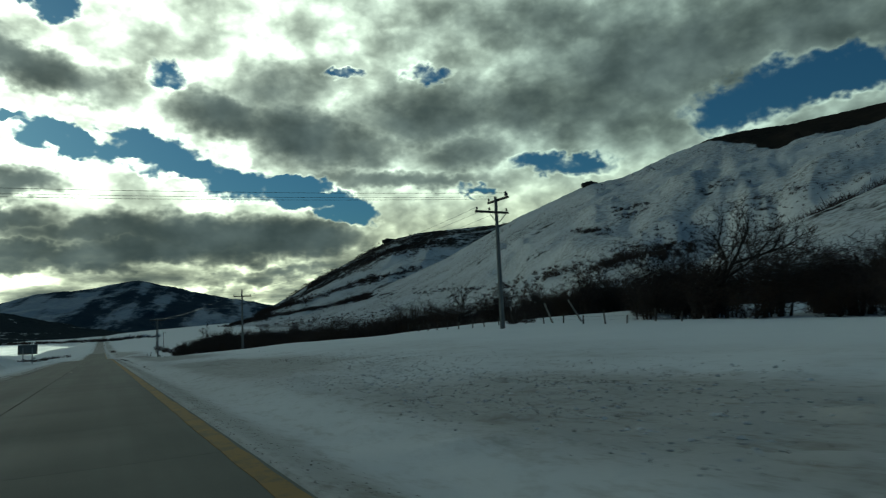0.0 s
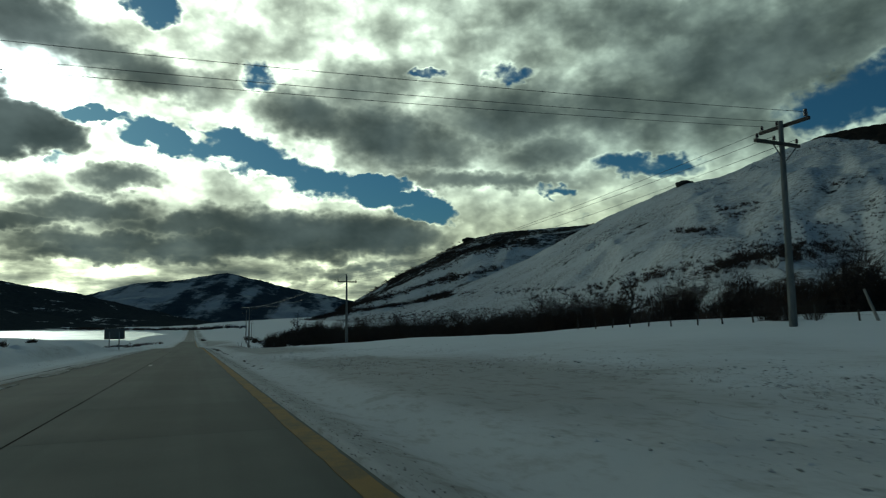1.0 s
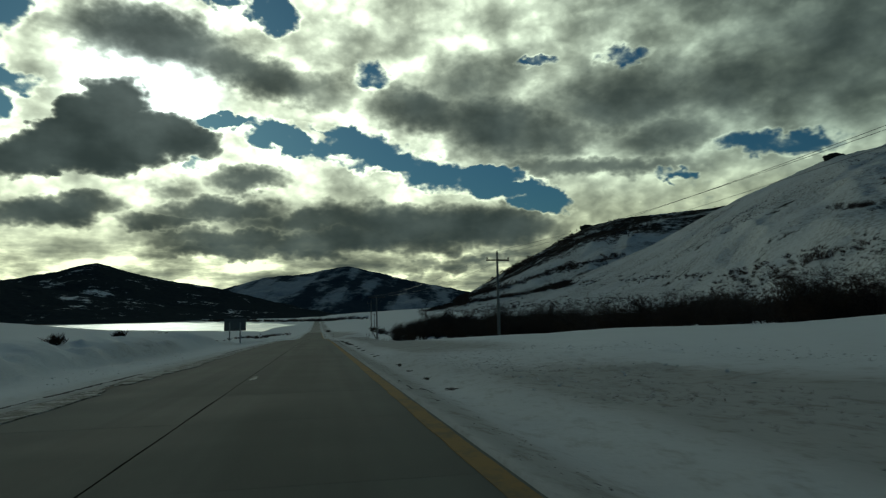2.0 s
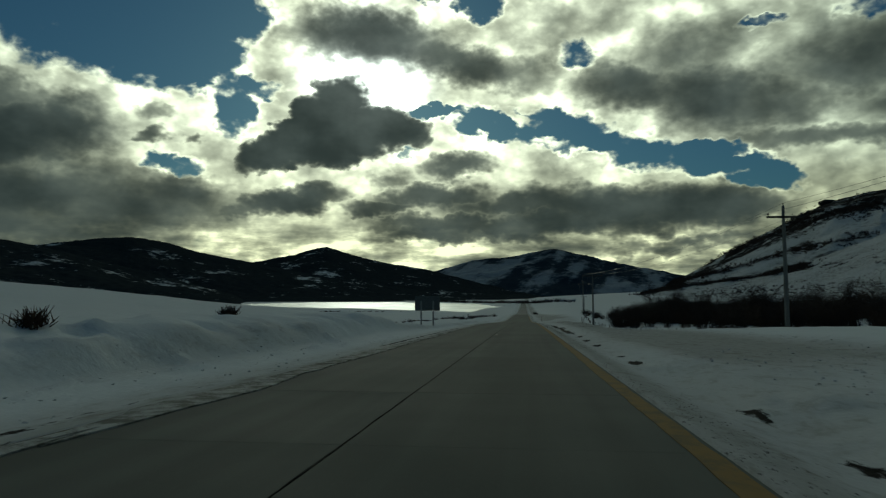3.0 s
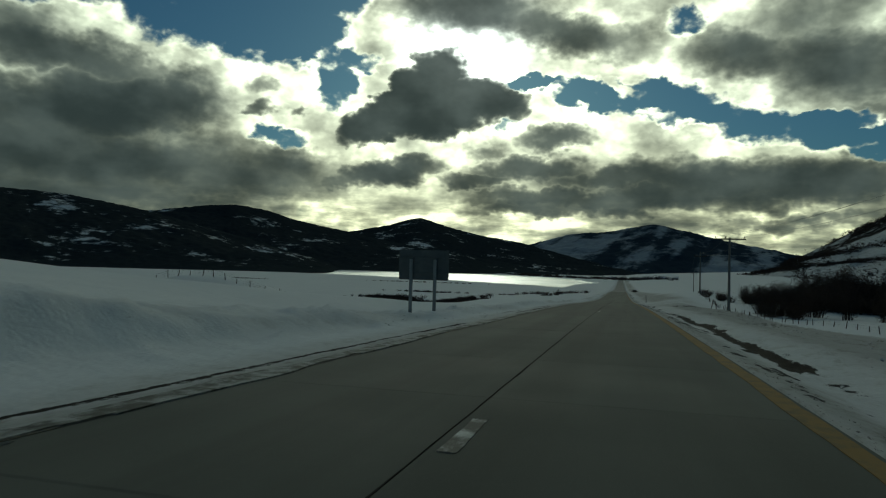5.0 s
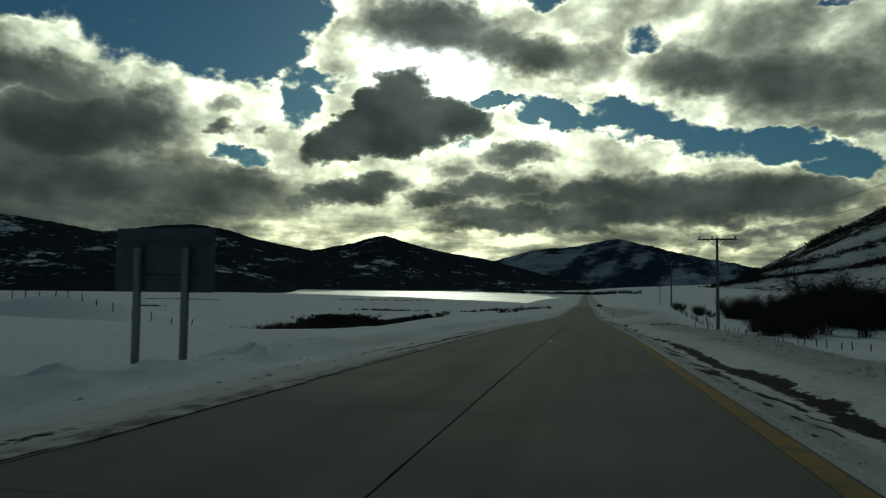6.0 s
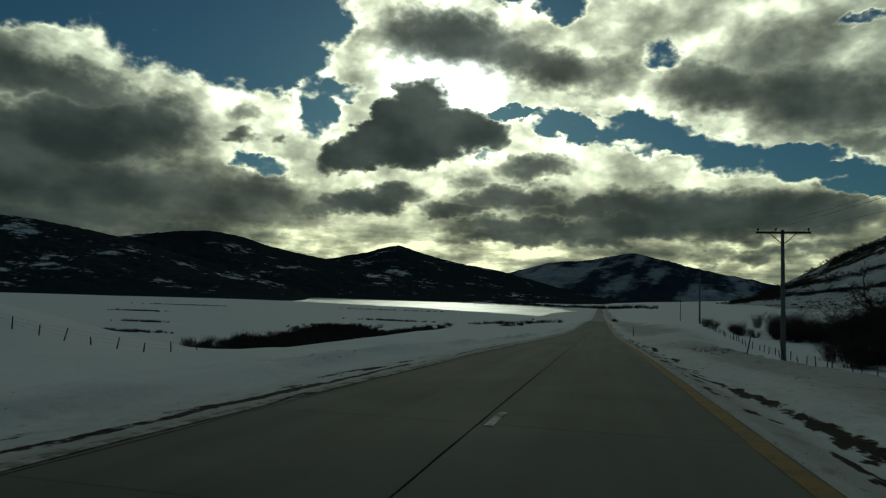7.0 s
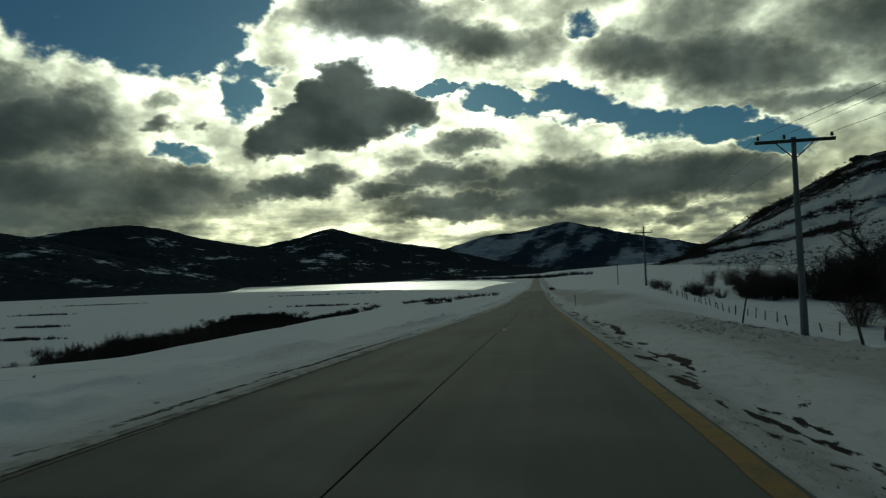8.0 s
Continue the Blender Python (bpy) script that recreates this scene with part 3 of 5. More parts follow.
def empty(name, m, label, category, group=""):
    ob = new(name)
    ob.matrix_world = m
    return tagged(ob, label, category, group)


# ---- ground ----
def spaced(lo, dense_lo, dense_hi, hi, step, grow):
    """Coordinates with an even step between dense_lo and dense_hi, widening outwards."""
    mid = list(np.arange(dense_lo, dense_hi, step))
    up, d = [dense_hi], step
    while up[-1] < hi:
        d *= grow
        up.append(up[-1] + d)
    down, d = [dense_lo], step
    while down[-1] > lo:
        d *= grow
        down.append(down[-1] - d)
    return np.array(down[:0:-1] + mid + up)


gx = spaced(-4600, -9, 16, 4600, 0.13, 1.055)
gy = spaced(-900, -4, 195, 4700, 0.36, 1.055)
GX, GY = np.meshgrid(gx, gy)
GZ = land(GX, GY)
inside = (GX > -5.12) & (GX < 1.98)
GZ = np.where(inside, GZ - 0.25, GZ)
ground = grid_object("ground", GX, GY, GZ, SNOW)
tagged(ground, "snow-covered ground with a dirty ploughed verge", "ground", kind="structure")
ditch = np.interp(GY, (0, 47, 49, 51.5, 54, 58, 60, 63, 66, 70, 78, 92, 100, 150, 200, 260), (0, 0, 0, 0, 0, 0, 0, 0, 0, 0, 0, 0.3, 0.95, 0.95, 0.85, 0.4))
wander = 3.35 + 0.25 * fbm(GY * 0.12, GX * 0, 61, 2)
width = 0.18 + 0.10 * smooth(GY, 97, 108) * (1 - smooth(GY, 128, 150))
patchy = smooth(fbm(GX * 0.9, GY * 0.42, 62, 3, 0.6), -0.08, 0.28)
solid = smooth(GY, 97, 106) * (1 - smooth(GY, 130, 150))
bare = ditch * np.exp(-((GX - wander - 0.2) / width) ** 2) * np.maximum(0.12 + 0.92 * patchy, 0.85 * solid)
bare = bare + 0.75 * smooth(fbm(GX * 1.8, GY * 0.5, 64, 3, 0.6), 0.28, 0.5) * np.exp(-((GX - 3.3) / 0.75) ** 2) * smooth(GY, 40, 110)
for yc, run, wide in ((51.2, 0.55, 0.20), (55.05, 0.5, 0.15), (59.0, 0.5, 0.14), (62.4, 0.8, 0.16), (73.5, 0.9, 0.25), (76.5, 0.5, 0.2), (84.5, 0.9, 0.25), (90, 1.2, 0.25), (95.5, 0.8, 0.25)):
    bare = bare + 0.9 * np.exp(-((GY - yc) / run) ** 2 - ((GX - 3.5) / wide) ** 2)
flecks = smooth(fbm(GX * 3.2, GY * 0.9, 67, 3, 0.6), 0.02, 0.30)
bare = bare + 0.8 * flecks * smooth(GX, 2.05, 2.4) * (1 - smooth(GX, 3.0, 3.6)) * (smooth(GY, 88, 104) + smooth(GY, 45, 48) * (1 - smooth(GY, 52, 56)) * (1 - smooth(GX, 2.6, 2.9)))
left_run = smooth(fbm(GX * 1.2, GY * 0.16, 63, 3, 0.6), -0.30, 0.12)
# thin dark line along the road's left edge, then broken soil patches
left_edge = np.exp(-((GX + 5.72 - 0.08 * fbm(GY * 0.1, GX * 0, 65, 2)) / 0.12) ** 2) * (0.45 + 0.4 * left_run) * (1 - 0.35 * smooth(GY, 108, 130) * (1 - left_run)) + 0.6 * smooth(fbm(GX * 2.2, GY * 0.30, 66, 3, 0.6), 0.2, 0.45) * np.exp(-((GX + 6.15) / 0.34) ** 2) * smooth(GY, 110, 128) * 1.4
add_attr(ground, "bare", np.clip(bare + left_edge, 0, 1))
# first term adds windscreen shading, last term the ridge face's shade, to the grime
dirt_shade = 0.4 * smooth(GX, 4, 6) * (1 - smooth(GX, 14, 20)) * (1 - smooth(GY, 30, 60)) * (0.6 + 0.8 * fbm(GX * 0.5, GY * 0.3, 75, 4, 0.6)) + 0.5 * smooth(GX, 5.5, 7) * (1 - smooth(GX, 9, 11)) * smooth(GY, 112, 122) * (1 - smooth(GY, 165, 185)) + 1.0 * np.exp(-((GX - 2.35) / 0.55) ** 2) + 0.55 * smooth(GX, 2.2, 3.5) * (1 - smooth(GX, 6, 12)) * (0.75 + 0.5 * fbm(GX * 0.3, GY * 0.08, 73, 3)) + 0.9 * smooth(GX, 4.0, 6.0) * (1 - smooth(GX, 8.5, 13)) * smooth(fbm(GX * 0.15, GY * 0.05, 71, 3), -0.5, 0.4) + 0.5 * np.exp(-((GX + 6.0) / 0.6) ** 2) + 0.9 * np.exp(-((GX + 5.35) / 0.28) ** 2) + 0.45 * np.exp(-((GX + 8.9 - 1.3 * smooth(GY, 95, 125)) / 0.9) ** 2) * smooth(fbm(GX * 0.5, GY * 0.12, 74, 3), -0.3, 0.4) * smooth(GY, 30, 60)
add_attr(ground, "dirt_shade", np.clip(dirt_shade, 0, 1))

lake_ring = [(-420 + 640 * math.cos(a), 1250 + 720 * math.sin(a)) for a in np.linspace(0, 2 * math.pi, 48, endpoint=False)]
lake = mesh_object("lake", [(x, y, LAKE_Z - 0.5) for x, y in lake_ring] + [(x, y, LAKE_Z) for x, y in lake_ring],
                   [tuple(range(48, 96))] + [(i, (i + 1) % 48, 48 + (i + 1) % 48, 48 + i) for i in range(48)], ICE)
tagged(lake, "pale frozen lake glaring under the sun", "lake", kind="structure")


# ---- hills ----
def ridge(name, crest, front, back, foot, mat, label, rough, seed, concave=1.25, wooded=None, nu=260, nv=90, spur=0.10):
    """A range along a crest line of (bearing, distance, height), its near side running out over front metres, its far side over back."""
    c = np.array([(d * math.sin(radians(a)), d * math.cos(radians(a)), h) for a, d, h in crest])
    k = np.linspace(0, len(c) - 1, nu)
    px, py, pz = (np.interp(k, range(len(c)), c[:, i]) for i in range(3))
    ker = np.hanning(2 * (nu // (len(c) * 3)) + 3)
    ker /= ker.sum()
    pad = len(ker) // 2
    px, py, pz = (np.convolve(np.pad(v, pad, mode="reflect", reflect_type="odd"), ker, "valid") for v in (px, py, pz))
    r = np.hypot(px, py)
    nx, ny = -px / r, -py / r
    s = np.concatenate([-np.linspace(1, 0.02, nv // 3) ** 1.2, np.linspace(0, 1, nv) ** 1.15])
    S, K = np.meshgrid(s, np.arange(nu), indexing="ij")
    W = np.where(S < 0, back, front)
    X = px[K] + nx[K] * S * W
    Y = py[K] + ny[K] * S * W
    fallen = (1 - np.abs(S)) ** concave
    H = pz[K] - foot
    along = K / nu * np.hypot(np.diff(px), np.diff(py)).sum()
    gullies = (1 - np.abs(fbm(along / (rough * 9), S * 1.3 + along * 0, seed, 4))) - 0.6
    Z = foot + H * fallen + H * spur * gullies * np.sin(np.clip(np.abs(S), 0, 1) * math.pi) * 1.6
    Z = Z + rough * 0.16 * fbm(X / (rough * 1.2), Y / (rough * 1.2), seed + 5, 5, 0.6) * smooth(H * fallen, 0, 25) * (1 - 0.75 * np.exp(-(S / 0.06) ** 2))
    Z = Z + rough * 0.03 * fbm(X / (rough * 0.15), Y / (rough * 0.15), seed + 9, 3, 0.6) * smooth(H * fallen, 0, 15)
    edge = smooth(K, 0, nu * 0.04) * (1 - smooth(K, nu * 0.96, nu))
    Z = np.where(S >= 0.999, foot - 8, Z) * edge + (foot - 8) * (1 - edge)
    ob = grid_object(name, X, Y, Z, mat)
    tagged(ob, label, "mountain", kind="structure")
    add_attr(ob, "wooded", wooded(X, Y, Z, S) if wooded else np.zeros_like(X))
    return ob


def tz(d, e, z0=1.3):
    """Height that shows at elevation e degrees over d metres."""
    return z0 + d * math.tan(radians(e))


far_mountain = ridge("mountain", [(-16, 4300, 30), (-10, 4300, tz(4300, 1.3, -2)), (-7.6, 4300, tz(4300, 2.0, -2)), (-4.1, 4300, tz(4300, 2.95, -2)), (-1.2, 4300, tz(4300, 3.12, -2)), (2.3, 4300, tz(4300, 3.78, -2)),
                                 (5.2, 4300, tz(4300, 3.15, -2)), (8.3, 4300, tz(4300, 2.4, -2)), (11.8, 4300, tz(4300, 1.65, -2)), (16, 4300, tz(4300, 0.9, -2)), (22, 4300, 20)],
                     1300, 300, -22, HAZED_ROCK, "distant mountain coloured blue for haze, streaked with snow gullies", 170, 101, 1.1)
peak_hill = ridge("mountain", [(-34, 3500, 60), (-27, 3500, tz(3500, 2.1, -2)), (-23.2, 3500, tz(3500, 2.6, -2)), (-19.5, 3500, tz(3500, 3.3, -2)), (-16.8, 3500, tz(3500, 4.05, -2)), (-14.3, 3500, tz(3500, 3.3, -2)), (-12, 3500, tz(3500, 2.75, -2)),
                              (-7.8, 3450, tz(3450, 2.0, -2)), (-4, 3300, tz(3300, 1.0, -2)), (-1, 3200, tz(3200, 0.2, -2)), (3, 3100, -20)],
                  1100, 500, -22, HAZED_WOODS, "dark wooded hill with a pointed top", 110, 111, 1.15)
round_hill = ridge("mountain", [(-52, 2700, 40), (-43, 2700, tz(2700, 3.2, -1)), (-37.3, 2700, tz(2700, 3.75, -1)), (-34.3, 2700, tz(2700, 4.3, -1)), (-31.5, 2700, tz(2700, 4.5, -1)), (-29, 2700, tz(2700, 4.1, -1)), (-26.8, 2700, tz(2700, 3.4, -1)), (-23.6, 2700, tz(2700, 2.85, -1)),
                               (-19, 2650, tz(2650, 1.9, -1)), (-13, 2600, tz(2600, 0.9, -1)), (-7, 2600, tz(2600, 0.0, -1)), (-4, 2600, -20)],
                   800, 500, -22, HAZED_WOODS, "dark wooded rounded hill with small snowy clearings", 90, 121, 1.1)
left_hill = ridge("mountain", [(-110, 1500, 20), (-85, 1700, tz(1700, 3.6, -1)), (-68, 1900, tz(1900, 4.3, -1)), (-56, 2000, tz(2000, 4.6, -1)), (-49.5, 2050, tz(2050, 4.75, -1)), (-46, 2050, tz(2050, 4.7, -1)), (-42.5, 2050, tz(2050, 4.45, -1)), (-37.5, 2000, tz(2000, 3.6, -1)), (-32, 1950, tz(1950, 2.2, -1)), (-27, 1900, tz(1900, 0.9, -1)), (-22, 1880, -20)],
                  650, 500, -22, HAZED_WOODS, "long dark wooded hillside above the valley floor", 80, 131, 1.1)
cliff_hill = ridge("mountain", [(7, 1950, -15), (10.8, 1950, tz(1950, 0.2)), (13.0, 1920, tz(1920, 1.45)), (16.3, 1900, tz(1900, 3.3)), (20.2, 1880, tz(1880, 5.3)), (22.7, 1860, tz(1860, 6.55)), (25.6, 1840, tz(1840, 7.15)), (31.2, 1820, tz(1820, 7.4)), (40, 1800, tz(1800, 8)), (60, 1800, 200)],
                   800, 400, -16, CLIFF, "snowy hillside crossed by rows of dark scrub", 60, 141, 1.05,
                   wooded=lambda X, Y, Z, S: smooth(S + 0.05 * fbm(X / 60, Y / 60, 145, 3), 0.36, 0.24))
snow_hill = ridge("mountain", [(9, 1400, -14), (13, 1380, tz(1380, 0.0)), (17.6, 1330, tz(1330, 1.0)), (23.0, 1240, tz(1240, 2.9)), (28.0, 1120, tz(1120, 4.95)), (32.0, 1000, tz(1000, 7.1)), (34.5, 930, tz(930, 8.2)), (40.0, 850, tz(850, 10.3)), (43.2, 830, tz(830, 10.7)), (46.5, 810, tz(810, 11.9)),
                              (50.2, 800, tz(800, 13.0)), (53, 800, tz(800, 13.2)), (56, 790, tz(790, 13.2)), (62, 780, tz(780, 13.6)), (75, 800, tz(800, 14)), (100, 900, tz(900, 10)), (125, 900, 20)],
                  740, 500, -12, HILL_SNOW, "broad snow-covered hillside dotted with dark scrub", 40, 151, 1.35,
                  wooded=lambda X, Y, Z, S: smooth(S + 0.03 * fbm(X / 30, Y / 30, 155, 3), 0.24, 0.20) * smooth(np.degrees(np.arctan2(X, Y)) - 25 * S, 48.5, 50) * 1.0, nu=420, nv=150, spur=0.09)
near_mound = ridge("mountain", [(42, 215, 2), (47, 215, 9), (51, 215, tz(215, 4.6)), (55.2, 215, tz(215, 5.6)), (61.5, 215, tz(215, 7.8)), (75, 215, tz(215, 11)), (95, 230, tz(230, 12)), (120, 260, 5)],
                   120, 120, 0, HILL_SNOW, "smooth snow mound with low scrub at its foot", 14, 161, 1.2, nu=120, nv=60, spur=0.03)

def rock(bearing, dist, height, size, seed, label):
    """A craggy outcrop on a hill's crest."""
    bm = bmesh.new()
    bmesh.ops.create_icosphere(bm, subdivisions=4, radius=1)
    for v in bm.verts:
        n = noise.fractal(v.co * 1.3 + Vector((seed, 0, 0)), 0.6, 2.1, 5) * 0.28
        step = round(v.co.z * 4) / 4 * 0.4 + v.co.z * 0.6          # bedded ledges
        v.co = Vector((v.co.x * size[0], v.co.y * size[1], step * size[2])) * (1 + n)
    ob = part("rock_outcrop", bm, ROCK, None)
    ob.matrix_world = pose(dist * math.sin(radians(bearing)), dist * math.cos(radians(bearing)), height, 0, 0, -bearing)
    return tagged(ob, label, "rock", "rock outcrops on the snow hill")


ROCK = worn_material("crag_rock", (0.022, 0.021, 0.019), (0.07, 0.065, 0.058), 0.3, 0.95, 0.05, bump_d=0.3)
rock(40.3, 848, tz(848, 10.25), (11, 7, 5.0), 3, "dark craggy outcrop on the snowy ridge line")
rock(43.9, 838, tz(838, 10.35), (13, 6, 3.4), 8, "long dark ledge of rock under the snowy crest")
rock(46.2, 825, tz(825, 11.3), (9, 5, 3.0), 13, "long dark ledge of rock under the snowy crest")
rock(22.9, 1855, tz(1855, 6.45), (26, 14, 8), 21, "dark craggy outcrop on the snowy ridge line")

# ---- road ----
JOINT_X, EDGE_R, EDGE_L = -1.80, 1.96, -5.36
SLAB_LEN, SLAB_FROM, SLAB_TO = 4.5, -9.0, 216.0


def strip(name, x0, x1, y0, y1, lift, thick, mat, parent=None, wobble=0.0, step=6.0, seed=0):
    """A flat band on the road between x0 and x1, with ragged sides if wobble is given."""
    ys = np.linspace(y0, y1, max(2, int((y1 - y0) / step) + 1))
    a = x0 + wobble * fbm(ys * 1.1, ys * 0 + seed, 81, 3)
    b = x1 + wobble * fbm(ys * 1.1, ys * 0 + seed, 91, 3)
    z = road_z(ys) + lift
    v, q, n = [], [], len(ys)
    for zz in (z, z - thick):
        v += list(zip(a, ys, zz)) + list(zip(b, ys, zz))
    for i in range(n - 1):
        q += [(i, n + i, n + i + 1, i + 1), (i, i + 1, 2 * n + i + 1, 2 * n + i), (n + i, 3 * n + i, 3 * n + i + 1, n + i + 1)]
    q += [(0, 2 * n, 3 * n, n), (n - 1, 2 * n - 1, 4 * n - 1, 3 * n - 1)]
    return mesh_object(name, v, q, mat, parent)


road = strip("road", EDGE_L + 0.01, EDGE_R - 0.01, SLAB_TO + 0.01, 1500, 0.0, 0.3, CONCRETE, step=12)
tagged(road, "two-lane concrete road running straight down the valley", "road", kind="structure")
bed = strip("road_bed", EDGE_L + 0.05, EDGE_R - 0.05, SLAB_FROM, SLAB_TO, -0.05, 0.15, worn_material("joint_dirt", (0.02, 0.019, 0.017), (0.04, 0.037, 0.033), 9), road, step=9)


def slab_mesh(width):
    bm = bmesh.new()
    box(bm, (width - 0.014, SLAB_LEN / math.cos(radians(1.6)) - 0.006, 0.22), (0, 0, -0.11), bevel=0.003)
    me = bpy.data.meshes.new("slab")
    bm.to_mesh(me)
    bm.free()
    me.materials.append(CONCRETE)
    return me


for x0, x1 in ((JOINT_X, EDGE_R), (EDGE_L, JOINT_X)):
    me = slab_mesh(x1 - x0)
    for i in range(int((SLAB_TO - SLAB_FROM) / SLAB_LEN)):
        y = SLAB_FROM + (i + 0.5) * SLAB_LEN
        slab = new("slab", me)
        slab.matrix_world = pose((x0 + x1) / 2, y, float(road_z(y)) + random.uniform(-0.001, 0.001), road_pitch(y), 0, 0)
        slab.parent = road

edge_line = strip("edge_line", 1.64, 1.90, SLAB_FROM, 420, 0.009, 0.006, YELLOW, road, 0.03, 0.4)
tagged(edge_line, "worn yellow painted edge line")
far_edge_line = strip("edge_line", -5.18, -5.02, SLAB_FROM, 420, 0.009, 0.006, FADED, road, 0.03, 0.5, 5)
tagged(far_edge_line, "faded yellow edge line half under snow")
seal = strip("joint_seal", JOINT_X - 0.009, JOINT_X + 0.009, SLAB_FROM, SLAB_TO, 0.006, 0.006, worn_material("bitumen", (0.030, 0.029, 0.026), (0.085, 0.082, 0.070), 1.2, 0.97, 0.0), road, 0.015, 0.4, 3)
tagged(seal, "dark bitumen seal along the centre joint")
for y in (14.0, 54.6, 92.4, 131.0, 170.0, 208.0):
    dash = strip("lane_dash", JOINT_X + 0.09, JOINT_X + 0.25, y - 0.7, y + 0.7, 0.010, 0.006, WHITE, road, 0.03, 0.15, int(y))

# paler mottled strip laid over the road from y 424 onwards
pale_strip = strip("pale_road_strip", EDGE_L + 0.3, EDGE_R - 0.3, 424, 1400, 0.012, 0.01, paint_material("pale_road_mix", (0.36, 0.365, 0.35), (0.20, 0.20, 0.185), 0.55), road, 0.3, 3.0, 9)
tagged(pale_strip, "paler mottled strip along the far road")
PATCHY_SNOW = paint_material("patchy_snow", (0.42, 0.425, 0.41), (0.118, 0.115, 0.098), 0.60)
# thin tongues of packed snow along the far edge of the road
for i, (y, n, w) in enumerate(((49, 3.4, 0.6), (56, 2.6, 0.5), (62, 4.0, 0.6), (67.5, 3.0, 0.5), (73, 4.6, 0.5), (80, 3.2, 0.4), (87, 4.2, 0.4), (94, 3.4, 0.35), (101, 5.0, 0.28), (112, 6.0, 0.28), (125, 7.0, 0.22), (139, 8.0, 0.22), (155, 9.0, 0.22), (27, 4, 0.6), (36, 5, 0.7))):
    ring = []
    for k in range(36):
        a = 2 * math.pi * k / 36
        r = 1 + 0.55 * float(fbm(np.array([3 * math.cos(a) + i * 7]), np.array([3 * math.sin(a)]), 95, 3)[0])
        yy = y + n * r * math.sin(a)
        ring.append((min(-5.32 + w * 0.55 + w * 0.6 * r * math.cos(a), -4.0), yy))
    top = [(x, yy, float(road_z(yy)) + 0.022) for x, yy in ring]
    rim = [(-4.7 + (x + 4.7) * 1.03, y + (yy - y) * 1.02, float(road_z(y + (yy - y) * 1.02)) + 0.002) for x, yy in ring]
    patch = mesh_object("snow_patch", top + rim, [tuple(range(36))] + [(k, 36 + k, 36 + (k + 1) % 36, (k + 1) % 36) for k in range(36)], PATCHY_SNOW)
    tagged(patch, "thin tongue of packed snow on the road's edge", "snow", "snow patches on the road")


# ---- power line ----
def insulator(parent, x, y, z):
    bm = bmesh.new()
    rod(bm, (x, y, z), (x, y, z + 0.08), 0.015, 0.015, 6)
    rod(bm, (x, y, z + 0.06), (x, y, z + 0.14), 0.085, 0.06, 8)
    rod(bm, (x, y, z + 0.14), (x, y, z + 0.24), 0.075, 0.045, 8)
    part("insulator", bm, PORCELAIN, parent)


def crossarm(pole, z, half_a, half_b, turn, pins):
    """A wooden arm at height z, its ends half_a behind and half_b before the pole along the turned x axis. Returns the pins' places."""
    bm = bmesh.new()
    q = Matrix.Rotation(radians(turn), 3, "Z")
    box(bm, (half_a + half_b, 0.13, 0.15), ((half_b - half_a) / 2, -0.17, z), bevel=0.012)
    bmesh.ops.rotate(bm, cent=(0, 0, 0), matrix=q, verts=bm.verts)
    arm = part("crossarm", bm, ARM_MAT, pole, "dark wooden crossarm")
    ends = []
    for p in pins:
        v = q @ Vector((p, -0.17, z + 0.075))
        insulator(arm, *v)
        ends.append(v + Vector((0, 0, 0.22)))
    return ends


def braces(pole, z, reach, drop, turn):
    q = Matrix.Rotation(radians(turn), 3, "Z")
    for s in (-1, 1):
        bm = bmesh.new()
        rod(bm, q @ Vector((s * reach, -0.15, z - 0.05)), q @ Vector((s * 0.1, -0.11, z - drop)), 0.028, 0.028, 6)
        part("brace", bm, IRON, pole)


def utility_pole(x, y, z, height, label):
    pole = empty("utility_pole", pose(x, y, z), label, "utility pole", "power line poles along the road")
    bm = bmesh.new()
    levels = (-0.8, 0.0, height * 0.5, height)
    for a, b in zip(levels, levels[1:]):
        rod(bm, (0, 0, a), (0, 0, b), 0.175 - 0.07 * max(a, 0) / height, 0.175 - 0.07 * b / height, 14)
    bmesh.ops.remove_doubles(bm, verts=bm.verts, dist=0.001)
    part("shaft", bm, POLE_MAT, pole, "grey weathered concrete pole shaft")
    return pole


def world_points(pole, pts):
    return [pole.matrix_world.translation + p for p in pts]


def cable(a, b, sag, label, radius=0.010):
    a, b = Vector(a), Vector(b)
    pts = [a.lerp(b, i / 24) - Vector((0, 0, 4 * sag * (i / 24) * (1 - i / 24))) for i in range(25)]
    v, q = [], []
    d = (b - a).normalized()
    side = d.cross(Vector((0, 0, 1))).normalized()
    up = side.cross(d)
    for p in pts:
        for k in range(4):
            t = math.pi / 2 * k
            v.append(p + side * radius * math.cos(t) + up * radius * math.sin(t))
    for i in range(24):
        for k in range(4):
            q.append((4 * i + k, 4 * i + (k + 1) % 4, 4 * i + 4 + (k + 1) % 4, 4 * i + 4 + k))
    q += [(3, 2, 1, 0), (96, 97, 98, 99)]
    ob = mesh_object("power_cable", v, q, WIRE_MAT)
    return tagged(ob, label, "cable", "power cables")


P1 = (24.8, 39.0)
P2 = (19.1, 103.0)
P3 = (12.1, 171.6)
P4 = (16.8, 246.0)
P5 = (31.0, 404.0)
a = utility_pole(*P1, land_at(*P1), 9.15, "tall concrete utility pole with two offset crossarms in snow")
top1 = crossarm(a, 8.95, 1.35, 1.35, 90, (-1.2, 0.35, 1.2))
low1 = crossarm(a, 8.05, 1.9, 0.9, 4, (-1.75, -0.7, 0.75))
braces(a, 8.05, 0.75, 0.7, 4)
bm = bmesh.new()
